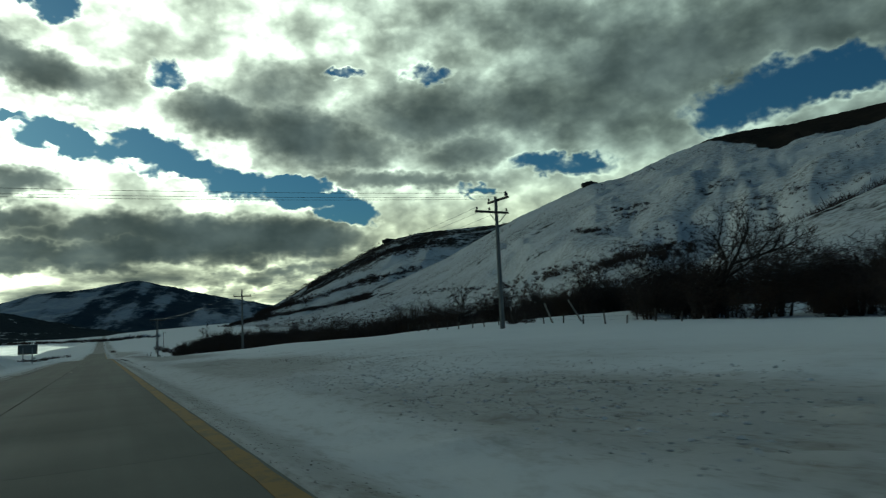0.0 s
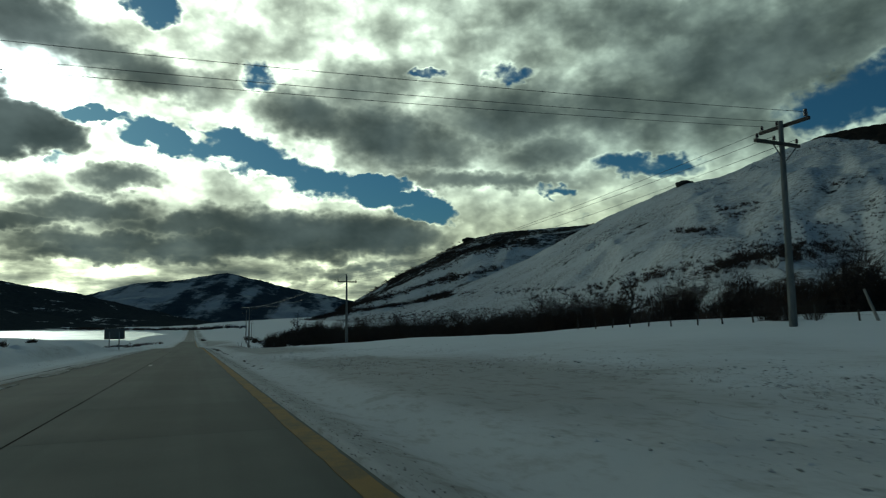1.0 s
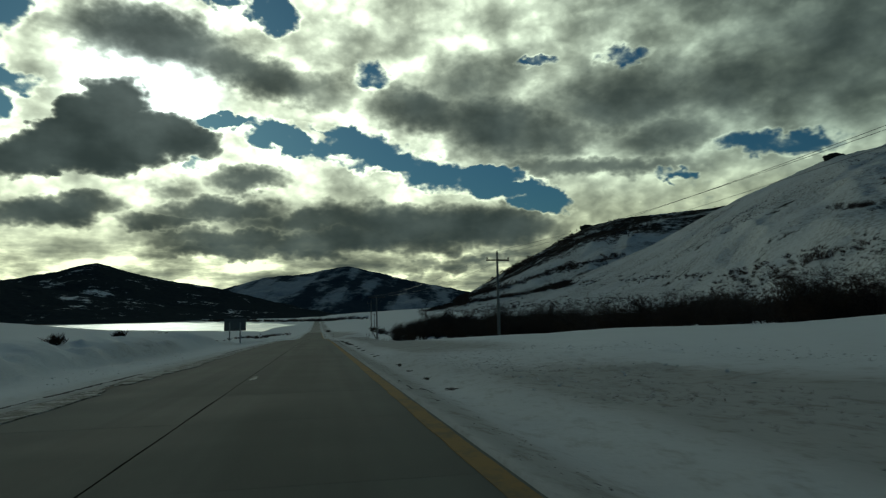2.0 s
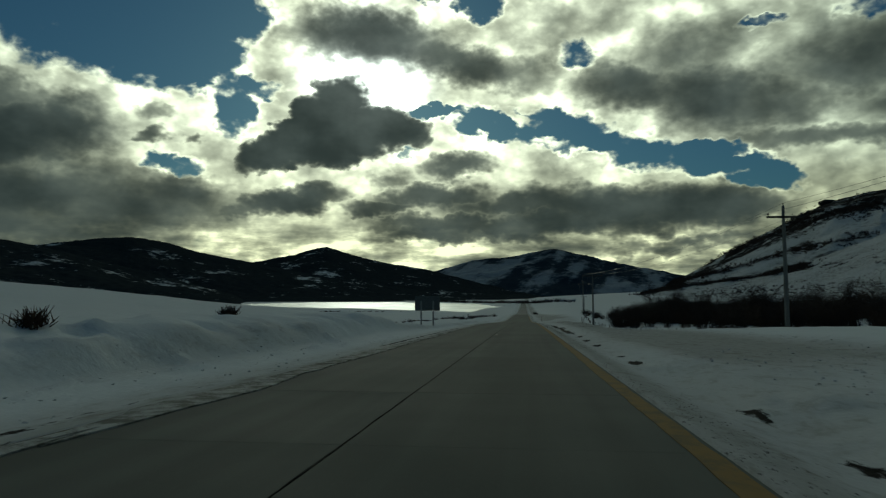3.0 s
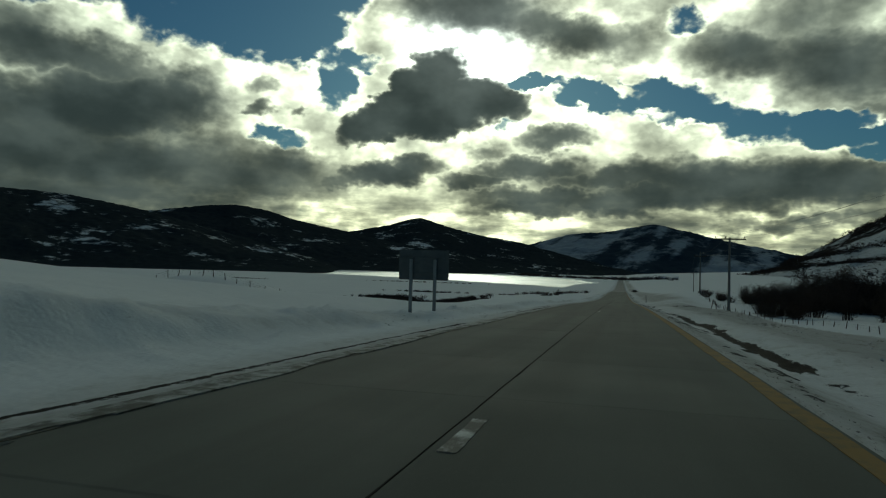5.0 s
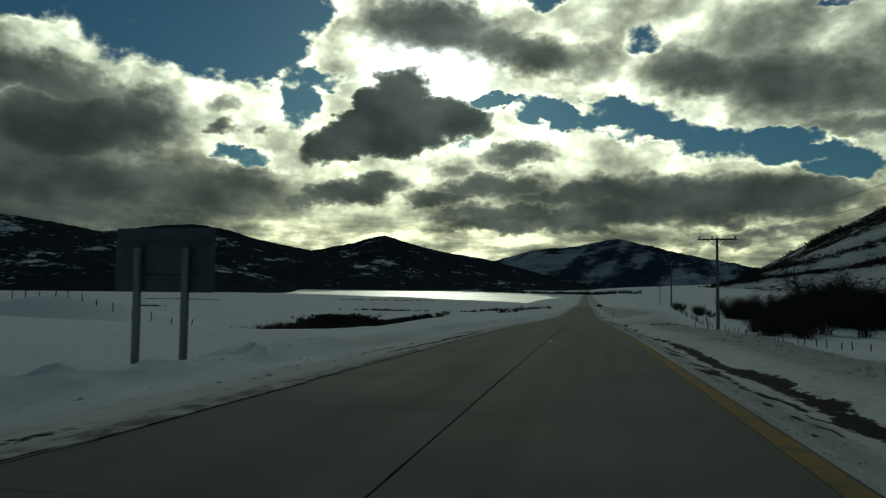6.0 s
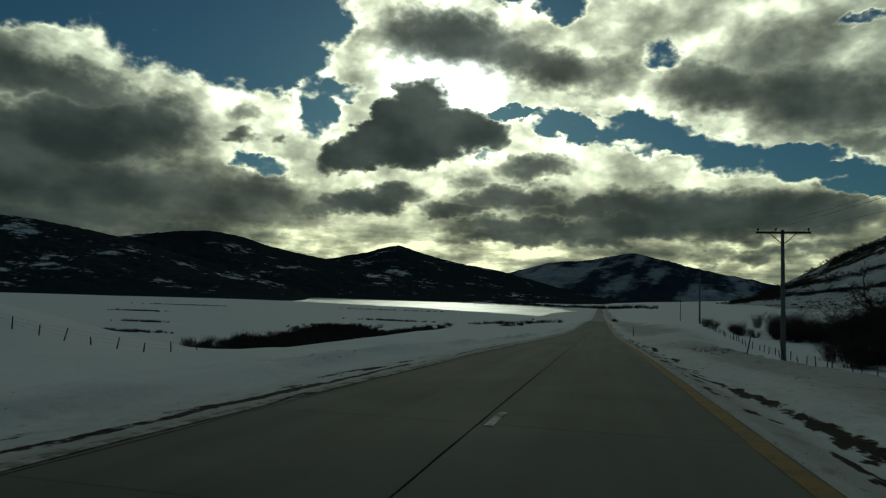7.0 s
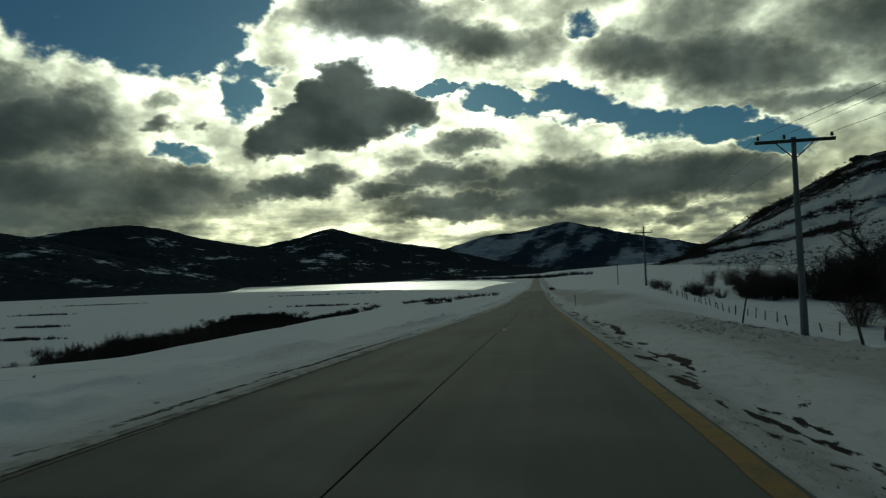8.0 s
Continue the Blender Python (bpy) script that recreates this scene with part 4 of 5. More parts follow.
rod(bm, (0.0, -1.30, 9.02), (0.0, -1.30, 9.32), 0.09, 0.07, 8)
part("cable_clamp", bm, PORCELAIN, a)
b = utility_pole(*P2, land_at(*P2) - 0.1, 9.2, "concrete utility pole with one crossarm below its top")
arm2 = crossarm(b, 8.35, 1.3, 1.3, 6, (-1.2, 1.2))
bm = bmesh.new()
rod(bm, (0, 0, 9.15), (0, 0, 9.4), 0.05, 0.03, 8)
part("top_pin", bm, PORCELAIN, b)
c = utility_pole(*P3, land_at(*P3), 9.2, "concrete utility pole with braced crossarm at its top")
arm3 = crossarm(c, 9.0, 1.75, 1.75, -2, (-1.6, -0.45, 1.6))
braces(c, 9.0, 0.85, 0.75, -2)
d = utility_pole(*P4, land_at(*P4), 9.2, "concrete utility pole with one crossarm beside low shrubs")
arm4 = crossarm(d, 8.3, 1.35, 1.35, -6, (-1.2, 1.2))
bm = bmesh.new()
rod(bm, (0, 0, 9.15), (0, 0, 9.4), 0.05, 0.03, 8)
part("top_pin", bm, PORCELAIN, d)
e = utility_pole(*P5, land_at(*P5), 8.4, "distant concrete utility pole on the snow slope")
arm5 = crossarm(e, 8.0, 1.3, 1.3, -6, (-1.2, 1.2))
P0 = (-35.0, 38.4)
g = utility_pole(*P0, land_at(*P0), 7.2, "concrete utility pole on the field across the road")
top0 = crossarm(g, 7.0, 1.3, 1.3, 90, (-1.2, 0.2, 1.2))

for u, v in zip(world_points(a, top1), world_points(g, top0)):
    cable(u, v, 0.5, "thin power cable crossing high over the road")
three = lambda pole, arm, topz: [world_points(pole, arm)[0], pole.matrix_world.translation + Vector((0, 0, topz)), world_points(pole, arm)[-1]]
line1 = world_points(a, low1)
line2, line4 = three(b, arm2, 9.4), three(d, arm4, 9.4)
line3 = world_points(c, arm3)
line5 = three(e, arm5, 8.5)
for s, t in ((line1, line2), (line2, line3), (line3, line4), (line4, line5)):
    for u, v in zip(s, t):
        cable(u, v, 0.9, "thin power cable strung along the roadside poles")

# two stripped stakes leaning beside the first pole
for x, y, lean in ((27.9, 37.3, (-0.5, 0.3, 1.35)), (29.6, 36.2, (-0.85, 0.5, 1.5))):
    bm = bmesh.new()
    rod(bm, (0, 0, -0.3), lean, 0.075, 0.05, 7)
    stake = part("leaning_stake", bm, PALE_WOOD, None)
    stake.matrix_world = pose(x, y, land_at(x, y))
    tagged(stake, "pale stripped stake leaning beside the wire fence", "stake", "leaning stakes")


for x, y, lean in ((10.6, 176.0, (0.35, 0.1, 1.35)), (9.3, 159.6, (-0.25, 0.1, 1.25))):
    bm = bmesh.new()
    rod(bm, (0, 0, -0.3), lean, 0.05, 0.04, 7)
    stake = part("leaning_stake", bm, POST_WOOD, None)
    stake.matrix_world = pose(x, y, land_at(x, y))
    tagged(stake, "dark weathered stake leaning over the snow before the fence", "stake", "leaning stakes")


# ---- fences ----
def fence(points, gap, height, label, jitter=0.12, strands=3, thick=0.055):
    """Rough split posts with wire strands along a line of plan points."""
    pts = [Vector(p) for p in points]
    run = []
    for p, q in zip(pts, pts[1:]):
        n = max(1, int((q - p).length / gap))
        run += [p.lerp(q, i / n) for i in range(n)]
    run.append(pts[-1])
    root = empty("wire_fence", pose(run[0].x, run[0].y, land_at(run[0].x, run[0].y)), label, "fence", "roadside wire fences")
    bm = bmesh.new()
    rod(bm, (0, 0, -0.3), (0, 0, height), thick, thick * 0.75, 6)
    me = bpy.data.meshes.new("post")
    bm.to_mesh(me)
    bm.free()
    me.materials.append(POST_WOOD)
    tops = []
    for p in run:
        x, y = p.x + random.uniform(-jitter, jitter), p.y + random.uniform(-jitter, jitter)
        ob = new("post", me)
        ob.parent = root
        ob.matrix_parent_inverse = root.matrix_world.inverted()
        z = land_at(x, y)
        m = pose(x, y, z, random.gauss(0, 6), random.gauss(0, 6), random.uniform(0, 180))
        ob.matrix_basis = m @ Matrix.Diagonal((1, 1, random.uniform(0.65, 1.12), 1))
        tops.append(Vector((x, y, z)))
    for k in range(strands):
        h = height * (0.35 + 0.28 * k)
        v, f = [], []
        for i, p in enumerate(tops):
            for dx, dz in ((-0.003, 0), (0.003, 0), (0, 0.005)):
                v.append(p + Vector((dx, 0.07, h + dz)) - root.matrix_world.translation)
            if i:
                for j in range(3):
                    f.append((3 * i - 3 + j, 3 * i - 3 + (j + 1) % 3, 3 * i + (j + 1) % 3, 3 * i + j))
        mesh_object("wire", v, f, WIRE_MAT, root)
    return root


fence([(28.0, 26), (27.6, 40), (27.2, 60)], 2.0, 0.75, "rough wooden posts with slack wire along the field")
fence([(17.5, 128), (14.6, 150), (13.6, 166), (12.9, 180), (14.0, 205), (16.5, 240)], 1.7, 0.62, "weathered wooden fence posts with wire below the power line", 0.2, 3, 0.04)
fence([(-20, 171), (-32, 163), (-45, 160), (-62, 162), (-95, 174)], 1.8, 0.95, "far wooden fence posts on the snowy field's brow")

# ---- houses far down the valley ----
HOUSE_WALL = worn_material("house_wall", (0.50, 0.50, 0.48), (0.72, 0.72, 0.70), 0.6, 0.8)
HOUSE_ROOF = worn_material("house_roof", (0.55, 0.57, 0.58), (0.76, 0.78, 0.79), 0.8, 0.7)
WINDOW_DARK = worn_material("house_window", (0.03, 0.035, 0.04), (0.05, 0.055, 0.06), 1.0, 0.2, 0.6)


def house(x, y, w, d, h, turn, label):
    """A small gabled house with a door and two windows towards the road."""
    root = empty("house", pose(x, y, land_at(x, y, False), 0, 0, turn), label, "house", "far houses in the valley")
    bm = bmesh.new()
    box(bm, (w, d, h + 0.6), (0, 0, h / 2 - 0.3))
    part("wall", bm, HOUSE_WALL, root)
    bm = bmesh.new()
    a, e, r = w / 2 + 0.35, d / 2 + 0.45, d * 0.34
    vs = [bm.verts.new(v) for v in ((-a, -e, h - 0.15), (a, -e, h - 0.15), (a, e, h - 0.15), (-a, e, h - 0.15), (-a, 0, h + r), (a, 0, h + r))]
    for f in ((0, 1, 5, 4), (2, 3, 4, 5), (0, 4, 3), (1, 2, 5), (0, 3, 2, 1)):
        bm.faces.new([vs[i] for i in f])
    part("roof", bm, HOUSE_ROOF, root, "snow-covered gable roof")
    for k, (px, pz, pw, ph) in enumerate(((-w * 0.3, 1.5, 1.1, 1.1), (w * 0.3, 1.5, 1.1, 1.1), (0, 1.0, 0.95, 2.0))):
        bm = bmesh.new()
        box(bm, (pw, 0.12, ph), (px, -d / 2 - 0.03, pz), bevel=0.02)
        part("door" if k == 2 else "window", bm, WINDOW_DARK, root)
    return root


house(62, 1180, 9, 7, 3.0, 8, "white house with a snowy roof on the valley floor")
house(84, 1210, 7, 6, 2.8, -14, "white house with a snowy roof on the valley floor")
house(40, 1230, 8, 6, 2.8, 20, "white house with a snowy roof on the valley floor")

# ---- sign ----
def rounded_panel(bm, w, h, t, r):
    ring = []
    for cx, cz, a0 in ((w / 2 - r, h / 2 - r, 0), (-w / 2 + r, h / 2 - r, 90), (-w / 2 + r, -h / 2 + r, 180), (w / 2 - r, -h / 2 + r, 270)):
        for k in range(6):
            t_ = radians(a0 + 18 * k)
            ring.append((cx + r * math.cos(t_), cz + r * math.sin(t_)))
    front = [bm.verts.new((x, t / 2, z)) for x, z in ring]
    back = [bm.verts.new((x, -t / 2, z)) for x, z in ring]
    bm.faces.new(front)
    bm.faces.new(back[::-1])
    n = len(ring)
    for i in range(n):
        bm.faces.new((front[i], back[i], back[(i + 1) % n], front[(i + 1) % n]))


sx, sy = -9.50, 117.0
sz = land_at(sx, sy)
sign = empty("road_sign", pose(sx, sy, sz), "large grey road sign seen from behind on two posts", "road sign")
SIGN_TOP = float(road_z(sy)) + 3.0 - sz
bm = bmesh.new()
rounded_panel(bm, 2.50, 1.44, 0.012, 0.08)
bmesh.ops.translate(bm, vec=(0, 0.09, SIGN_TOP - 0.72), verts=bm.verts)
part("panel", bm, SIGN_BACK, sign, "bare grey sheet-metal back of the sign")
for zc in (0.35, 1.1):
    bm = bmesh.new()
    box(bm, (2.3, 0.05, 0.06), (0, 0.055, SIGN_TOP - zc), bevel=0.008)
    part("rail", bm, SIGN_BACK, sign)
for x in (-0.60, 0.60):
    bm = bmesh.new()
    zlow = land_at(sx + x, sy) - sz - 0.4
    h = SIGN_TOP - 0.45 - zlow
    for at, size in (((0, -0.055, 0), (0.15, 0.014, h)), ((0, 0.02, 0), (0.15, 0.014, h)), ((0, -0.018, 0), (0.014, 0.062, h))):
        box(bm, size, (x + at[0], at[1], zlow + h / 2))
    part("post", bm, SIGN_POST, sign, "pale steel sign post")

# clods of dirty snow thrown onto the verges by the plough
def clods(name, n, xr, yr, sizes, mat, label, seed, keep):
    rng = np.random.default_rng(seed)
    x, y = rng.uniform(*xr, n), rng.uniform(*yr, n)
    ok = keep(x, y) > rng.random(n)
    x, y = x[ok], y[ok]
    n = len(x)
    s = sizes[0] + (sizes[1] - sizes[0]) * rng.random(n) ** 3
    c = np.c_[x, y, land(x, y) + 0.15 * s]
    v = []
    for d in ((1, 0, 0), (-1, 0, 0), (0, 1, 0), (0, -1, 0), (0, 0, 0.75), (0, 0, -0.6)):
        v.append(c + (np.array(d)[None] + rng.normal(0, 0.22, (n, 3))) * s[:, None] * np.array([1, 1.3, 0.8]))
    v = np.stack(v, 1).reshape(-1, 3)
    tri = np.array([(0, 2, 4), (2, 1, 4), (1, 3, 4), (3, 0, 4), (2, 0, 5), (1, 2, 5), (3, 1, 5), (0, 3, 5)])
    f = (np.arange(n)[:, None, None] * 6 + tri[None]).reshape(-1, 3)
    return tagged(mesh_object(name, v.tolist(), f.tolist(), mat), label, "snow clods", kind="stuff")


CLOD = worn_material("dirty_snow", (0.28, 0.275, 0.255), (0.52, 0.525, 0.515), 3, 0.95, 0.05)
GRAVEL = worn_material("gravel", (0.06, 0.055, 0.05), (0.22, 0.20, 0.18), 5, 0.95, 0.05)
CLEAN_CLOD = worn_material("clod_snow", (0.50, 0.52, 0.53), (0.70, 0.72, 0.73), 3, 0.95, 0.05)
band = lambda x, y: smooth(x, 4.2, 6.0) * (1 - smooth(x, 9.0, 14.5)) * smooth(fbm(x * 0.25, y * 0.10, 331, 3), -0.25, 0.35)
clods("snow_clods", 17000, (4, 14.5), (4, 60), (0.010, 0.034), CLOD, "dirty clods of ploughed snow scattered on the verge", 5, band)
clods("snow_lumps", 6000, (4, 15), (2, 62), (0.015, 0.055), CLEAN_CLOD, "lumps of broken snow on the ploughed bank", 15, band)
clods("snow_lumps", 4000, (4, 12), (60, 175), (0.02, 0.06), CLEAN_CLOD, "lumps of broken snow on the ploughed bank", 16, lambda x, y: 0.8 * band(x, y))
clods("snow_clods", 2500, (4, 12), (60, 175), (0.015, 0.045), CLOD, "dirty clods of ploughed snow scattered on the verge", 6, lambda x, y: 0.55 * band(x, y))
clods("snow_clods", 3000, (-9.5, -5.9), (30, 180), (0.015, 0.05), CLEAN_CLOD, "clods of snow along the ploughed ridge", 7, lambda x, y: smooth(x, -9.5, -7.5) * smooth(fbm(x * 0.5, y * 0.12, 332, 3), -0.2, 0.4))
clods("verge_gravel", 14000, (1.98, 3.2), (2, 190), (0.005, 0.016), GRAVEL, "gravel and dirty ice beside the yellow line", 8, lambda x, y: (1 - smooth(x, 2.3, 3.2)) * smooth(fbm(x * 0.6, y * 0.15, 333, 3), -0.3, 0.3))

# dead grass poking through the dirty snow of the bank
rng = np.random.default_rng(91)
gx_, gy_ = rng.uniform(5.5, 10.5, 2600), rng.uniform(100, 178, 2600)
ok = smooth(fbm(gx_ * 0.45, gy_ * 0.13, 341, 3), -0.05, 0.4) * smooth(gy_, 104, 118) > rng.random(2600)
grass_places = np.c_[gx_, gy_, land(gx_, gy_), rng.uniform(0.05, 0.17, 2600)][ok]

gx_, gy_ = rng.uniform(4.5, 15, 9000), rng.uniform(3, 62, 9000)
ok = smooth(fbm(gx_ * 0.30, gy_ * 0.16, 342, 4, 0.6), 0.0, 0.45) * (1 - smooth(gx_, 9, 15)) * smooth(gx_, 4.5, 6.5) > rng.random(9000)
bank_grass = np.c_[gx_, gy_, land(gx_, gy_) - 0.01, rng.uniform(0.03, 0.10, 9000)][ok]

# marker stakes by the verge
for x, y, h in ((4.3, 218.0, 1.4),):
    bm = bmesh.new()
    rod(bm, (0, 0, -0.3), (random.uniform(-0.05, 0.05), 0, h), 0.05, 0.04, 6)
    stake = part("marker_stake", bm, POST_WOOD, None)
    stake.matrix_world = pose(x, y, land_at(x, y))
    tagged(stake, "thin dark marker stake in the snowy verge", "stake", "verge marker stakes")


# ---- scrub and trees ----
def stick(verts, faces, a, b, ra, rb):
    """A three-sided tapering twig."""
    d = (b - a)
    side = d.cross(Vector((0.3, 0.5, 0.8)))
    if side.length < 1e-5:
        side = Vector((1, 0, 0))
    side.normalize()
    up = side.cross(d).normalized()
    n = len(verts)
    for p, r in ((a, ra), (b, rb)):
        for k in range(3):
            t = 2.0944 * k
            verts.append(p + side * r * math.cos(t) + up * r * math.sin(t))
    for k in range(3):
        faces.append((n + k, n + (k + 1) % 3, n + 3 + (k + 1) % 3, n + 3 + k))


def shrub_meshes(seed, height, spread, stems, twigs, twig_len):
    """Wood and twigs of a bare many-stemmed shrub."""
    rnd = random.Random(seed)
    wv, wf, tv, tf = [], [], [], []
    nodes = []
    for i in range(stems):
        a = rnd.uniform(0, 2 * math.pi)
        r0 = spread * 0.25 * math.sqrt(rnd.random())
        p = Vector((r0 * math.cos(a), r0 * math.sin(a), -0.2))
        lean = Vector((math.cos(a), math.sin(a), 0)) * rnd.uniform(0.1, 0.55) * spread / height
        h = height * rnd.uniform(0.5, 0.95)
        n = 5
        for k in range(n):
            step = Vector((rnd.gauss(0, 0.10), rnd.gauss(0, 0.10), 1)) + lean * (0.5 + k * 0.35)
            q = p + step * (h + 0.2) / n
            rad = 0.05 * height / 4 * (1 - k / n) + 0.010
            stick(wv, wf, p, q, rad, rad * 0.75)
            nodes.append((q, k / n))
            if k > 0:
                side = Vector((rnd.gauss(0, 1), rnd.gauss(0, 1), rnd.uniform(0.1, 0.9))).normalized() * rnd.uniform(0.3, 0.75) * spread * 0.45
                e = q + side
                stick(wv, wf, q, e, rad * 0.6, rad * 0.25)
                nodes += [(q.lerp(e, 0.5), 0.6), (e, 0.8)]
            p = q
    for i in range(twigs):
        q, w = nodes[rnd.randrange(len(nodes))]
        d = Vector((rnd.gauss(0, 1), rnd.gauss(0, 1), rnd.gauss(0.35, 0.7))).normalized()
        a = q + Vector((rnd.gauss(0, 0.12), rnd.gauss(0, 0.12), rnd.gauss(0, 0.12))) * spread * 0.5
        if a.z < 0.05:
            a.z = rnd.uniform(0.05, 0.5)
        ln = twig_len * rnd.uniform(0.5, 1.3)
        b = a + d * ln
        stick(tv, tf, a, b, rnd.uniform(0.010, 0.022), 0.005)
        if rnd.random() < 0.5:
            d2 = (d + Vector((rnd.gauss(0, 0.7), rnd.gauss(0, 0.7), rnd.gauss(0, 0.5)))).normalized()
            stick(tv, tf, a.lerp(b, 0.5), a.lerp(b, 0.5) + d2 * ln * 0.7, 0.010, 0.004)
    return (wv, wf), (tv, tf)


def shrub(seed, height, spread, stems, twigs, twig_len, label, category="shrub", group="", name="bare_shrub", twig_mat=None):
    root = empty(name, pose(0, 0, -60), label, category, group)
    (wv, wf), (tv, tf) = shrub_meshes(seed, height, spread, stems, twigs, twig_len)
    mesh_object("stem", wv, wf, BARK, root)
    mesh_object("crown", tv, tf, twig_mat or TWIG, root)
    return root


HEDGE = "roadside thicket of bare shrubs"
kinds = [shrub(1, 4.2, 3.4, 16, 950, 0.75, "dense dark bare shrub in a snowy roadside thicket", group=HEDGE),
         shrub(2, 3.4, 3.6, 18, 950, 0.70, "dense dark bare shrub in a snowy roadside thicket", group=HEDGE),
         shrub(3, 5.0, 3.2, 13, 950, 0.80, "tall dark bare shrub in a snowy roadside thicket", group=HEDGE),
         shrub(4, 2.6, 3.2, 18, 900, 0.60, "low reddish brown bare shrub in a roadside thicket", group=HEDGE, twig_mat=DRY)]
used = [False] * len(kinds)


def plant(kind, x, y, scale, sink=0.15):
    m = pose(x, y, land_at(x, y) - sink, 0, 0, random.uniform(0, 360))
    src = kinds[kind]
    if not used[kind]:
        used[kind] = True
        src.matrix_world = m @ Matrix.Scale(scale, 4)
        return src
    ob = copy_thing(src, m)
    ob.scale = (scale, scale, scale * random.uniform(0.85, 1.15))
    return ob


def thicket(n, xr, yr, keep, sizes, weights=(3, 3, 2, 1)):
    placed = 0
    for _ in range(n * 8):
        if placed >= n:
            break
        x, y = random.uniform(*xr), random.uniform(*yr)
        if keep(x, y):
            plant(random.choices(range(4), weights)[0], x, y, random.uniform(*sizes))
            placed += 1


random.seed(12)
edge_x = lambda y: np.interp(y, (0, 35, 39, 59, 67, 100, 130, 215), (32, 32, 38.5, 38.5, 33, 30, 29, 30))
thicket(52, (31, 44), (2, 52), lambda x, y: x > edge_x(y), (0.80, 1.12))
thicket(80, (29, 45), (50, 215), lambda x, y: x > edge_x(y), (0.72, 1.05))
thicket(56, (29, 42), (2, 215), lambda x, y: edge_x(y) - 0.5 < x < edge_x(y) + 2.5, (0.55, 0.85), (1, 3, 0, 3))
thicket(50, (18, 36), (128, 206), lambda x, y: x > np.interp(y, (128, 158, 170, 180, 206), (28, 22, 19, 24, 24.5)), (0.70, 1.1))
thicket(14, (19, 26), (199, 212), lambda x, y: True, (0.45, 0.75), (2, 3, 0, 2))
thicket(6, (27.6, 30.5), (39, 47), lambda x, y: True, (0.20, 0.34), (2, 2, 0, 3))
thicket(10, (24, 31), (215, 250), lambda x, y: True, (0.5, 0.8), (2, 3, 0, 2))
thicket(22, (24, 31), (190, 214), lambda x, y: True, (0.55, 0.85))
thicket(14, (27, 36), (183, 204), lambda x, y: True, (1.0, 1.3))
thicket(11, (15.2, 20), (166, 180), lambda x, y: True, (0.42, 0.72), (1, 2, 0, 5))
thicket(12, (15, 18.5), (205, 242), lambda x, y: True, (0.28, 0.5), (1, 2, 0, 3))


def bare_tree(seed, x, y, height, label, spread=0.8):
    """A crooked leafless tree with forked limbs."""
    rnd = random.Random(seed)
    root = empty("bare_tree", pose(x, y, land_at(x, y) - 0.1), label, "tree", "leafless trees in the thicket")
    tv, tf, wv, wf = [], [], [], []
    limbs = []

    def limb(p, d, ln, r, level):
        n = 4
        if level == 1:
            limbs.append(([], []))
        for k in range(n):
            d = (d + Vector((rnd.gauss(0, 0.22), rnd.gauss(0, 0.22), 0.05))).normalized()
            q = p + d * ln / n
            if level < 3:
                stick(*((tv, tf) if level == 0 else limbs[-1]), p, q, r * (1 - 0.6 * k / n), r * (1 - 0.6 * (k + 1) / n))
            else:
                stick(wv, wf, p, q, 0.016, 0.008)
            if level < 4 and k > 0:
                for _ in range(2 if level < 2 else 1 if rnd.random() < 0.5 else 2):
                    s = (d * 0.6 + Vector((rnd.gauss(0, spread), rnd.gauss(0, spread), rnd.gauss(0.15, 0.45)))).normalized()
                    limb(q, s, ln * rnd.uniform(0.4, 0.62), r * 0.5, level + 1)
            p = q

    limb(Vector((0, 0, -0.3)), Vector((rnd.gauss(0, 0.1), rnd.gauss(0, 0.1), 1)).normalized(), height * 0.62, 0.028 * height, 0)
    mesh_object("trunk", tv, tf, BARK, root)
    for lv, lf in limbs:
        mesh_object("limb", lv, lf, BARK, root)
    mesh_object("crown", wv, wf, TWIG, root)
    return root


bare_tree(5, 33.3, 30.0, 8.0, "gnarled leafless tree standing over the dark thicket", 0.42)
bare_tree(6, 35.0, 19.5, 4.8, "crooked leafless tree rising from the thicket")
bare_tree(7, 33.0, 98.0, 4.8, "leafless tree rising from the thicket by the field")
bare_tree(8, 27.0, 197.0, 8.0, "leafless tree in dense scrub behind the power pole")
bare_tree(9, 36.0, 66.0, 6.0, "leafless tree rising from the thicket by the field")


def tufts(name, places, label, category, mat, sticks=24, seed=3, girth=1.0):
    """Far scrub: many small bristling clumps of three-sided twigs in one mesh; places are x, y, z, size."""
    rng = np.random.default_rng(seed)
    p = np.repeat(np.array(places), sticks, axis=0)
    n, s = len(p), p[:, 3:4]
    a = p[:, :3] + np.c_[rng.normal(0, 0.32, n), rng.normal(0, 0.32, n), rng.uniform(-0.1, 0.35, n)] * s
    d = np.c_[rng.normal(0, 0.28, n), rng.normal(0, 0.28, n), rng.uniform(0.2, 0.75, n)] * s
    side = np.cross(d, np.c_[rng.normal(0, 1, n), rng.normal(0, 1, n), rng.normal(0, 1, n)])
    side /= np.linalg.norm(side, axis=1, keepdims=True)
    up = np.cross(side, d / np.linalg.norm(d, axis=1, keepdims=True))
    ring = []
    for base, r in ((a, 0.055 * girth), (a + d, 0.018 * girth)):
        for k in range(3):
            ring.append(base + (side * math.cos(2.0944 * k) + up * math.sin(2.0944 * k)) * r * s)
    v = np.stack(ring, 1).reshape(-1, 3)
    f = (np.arange(n)[:, None, None] * 6 + np.array([(0, 1, 4, 3), (1, 2, 5, 4), (2, 0, 3, 5)])[None]).reshape(-1, 4)
    ob = mesh_object(name, v.tolist(), f.tolist(), mat)
    return tagged(ob, label, category, kind="stuff")


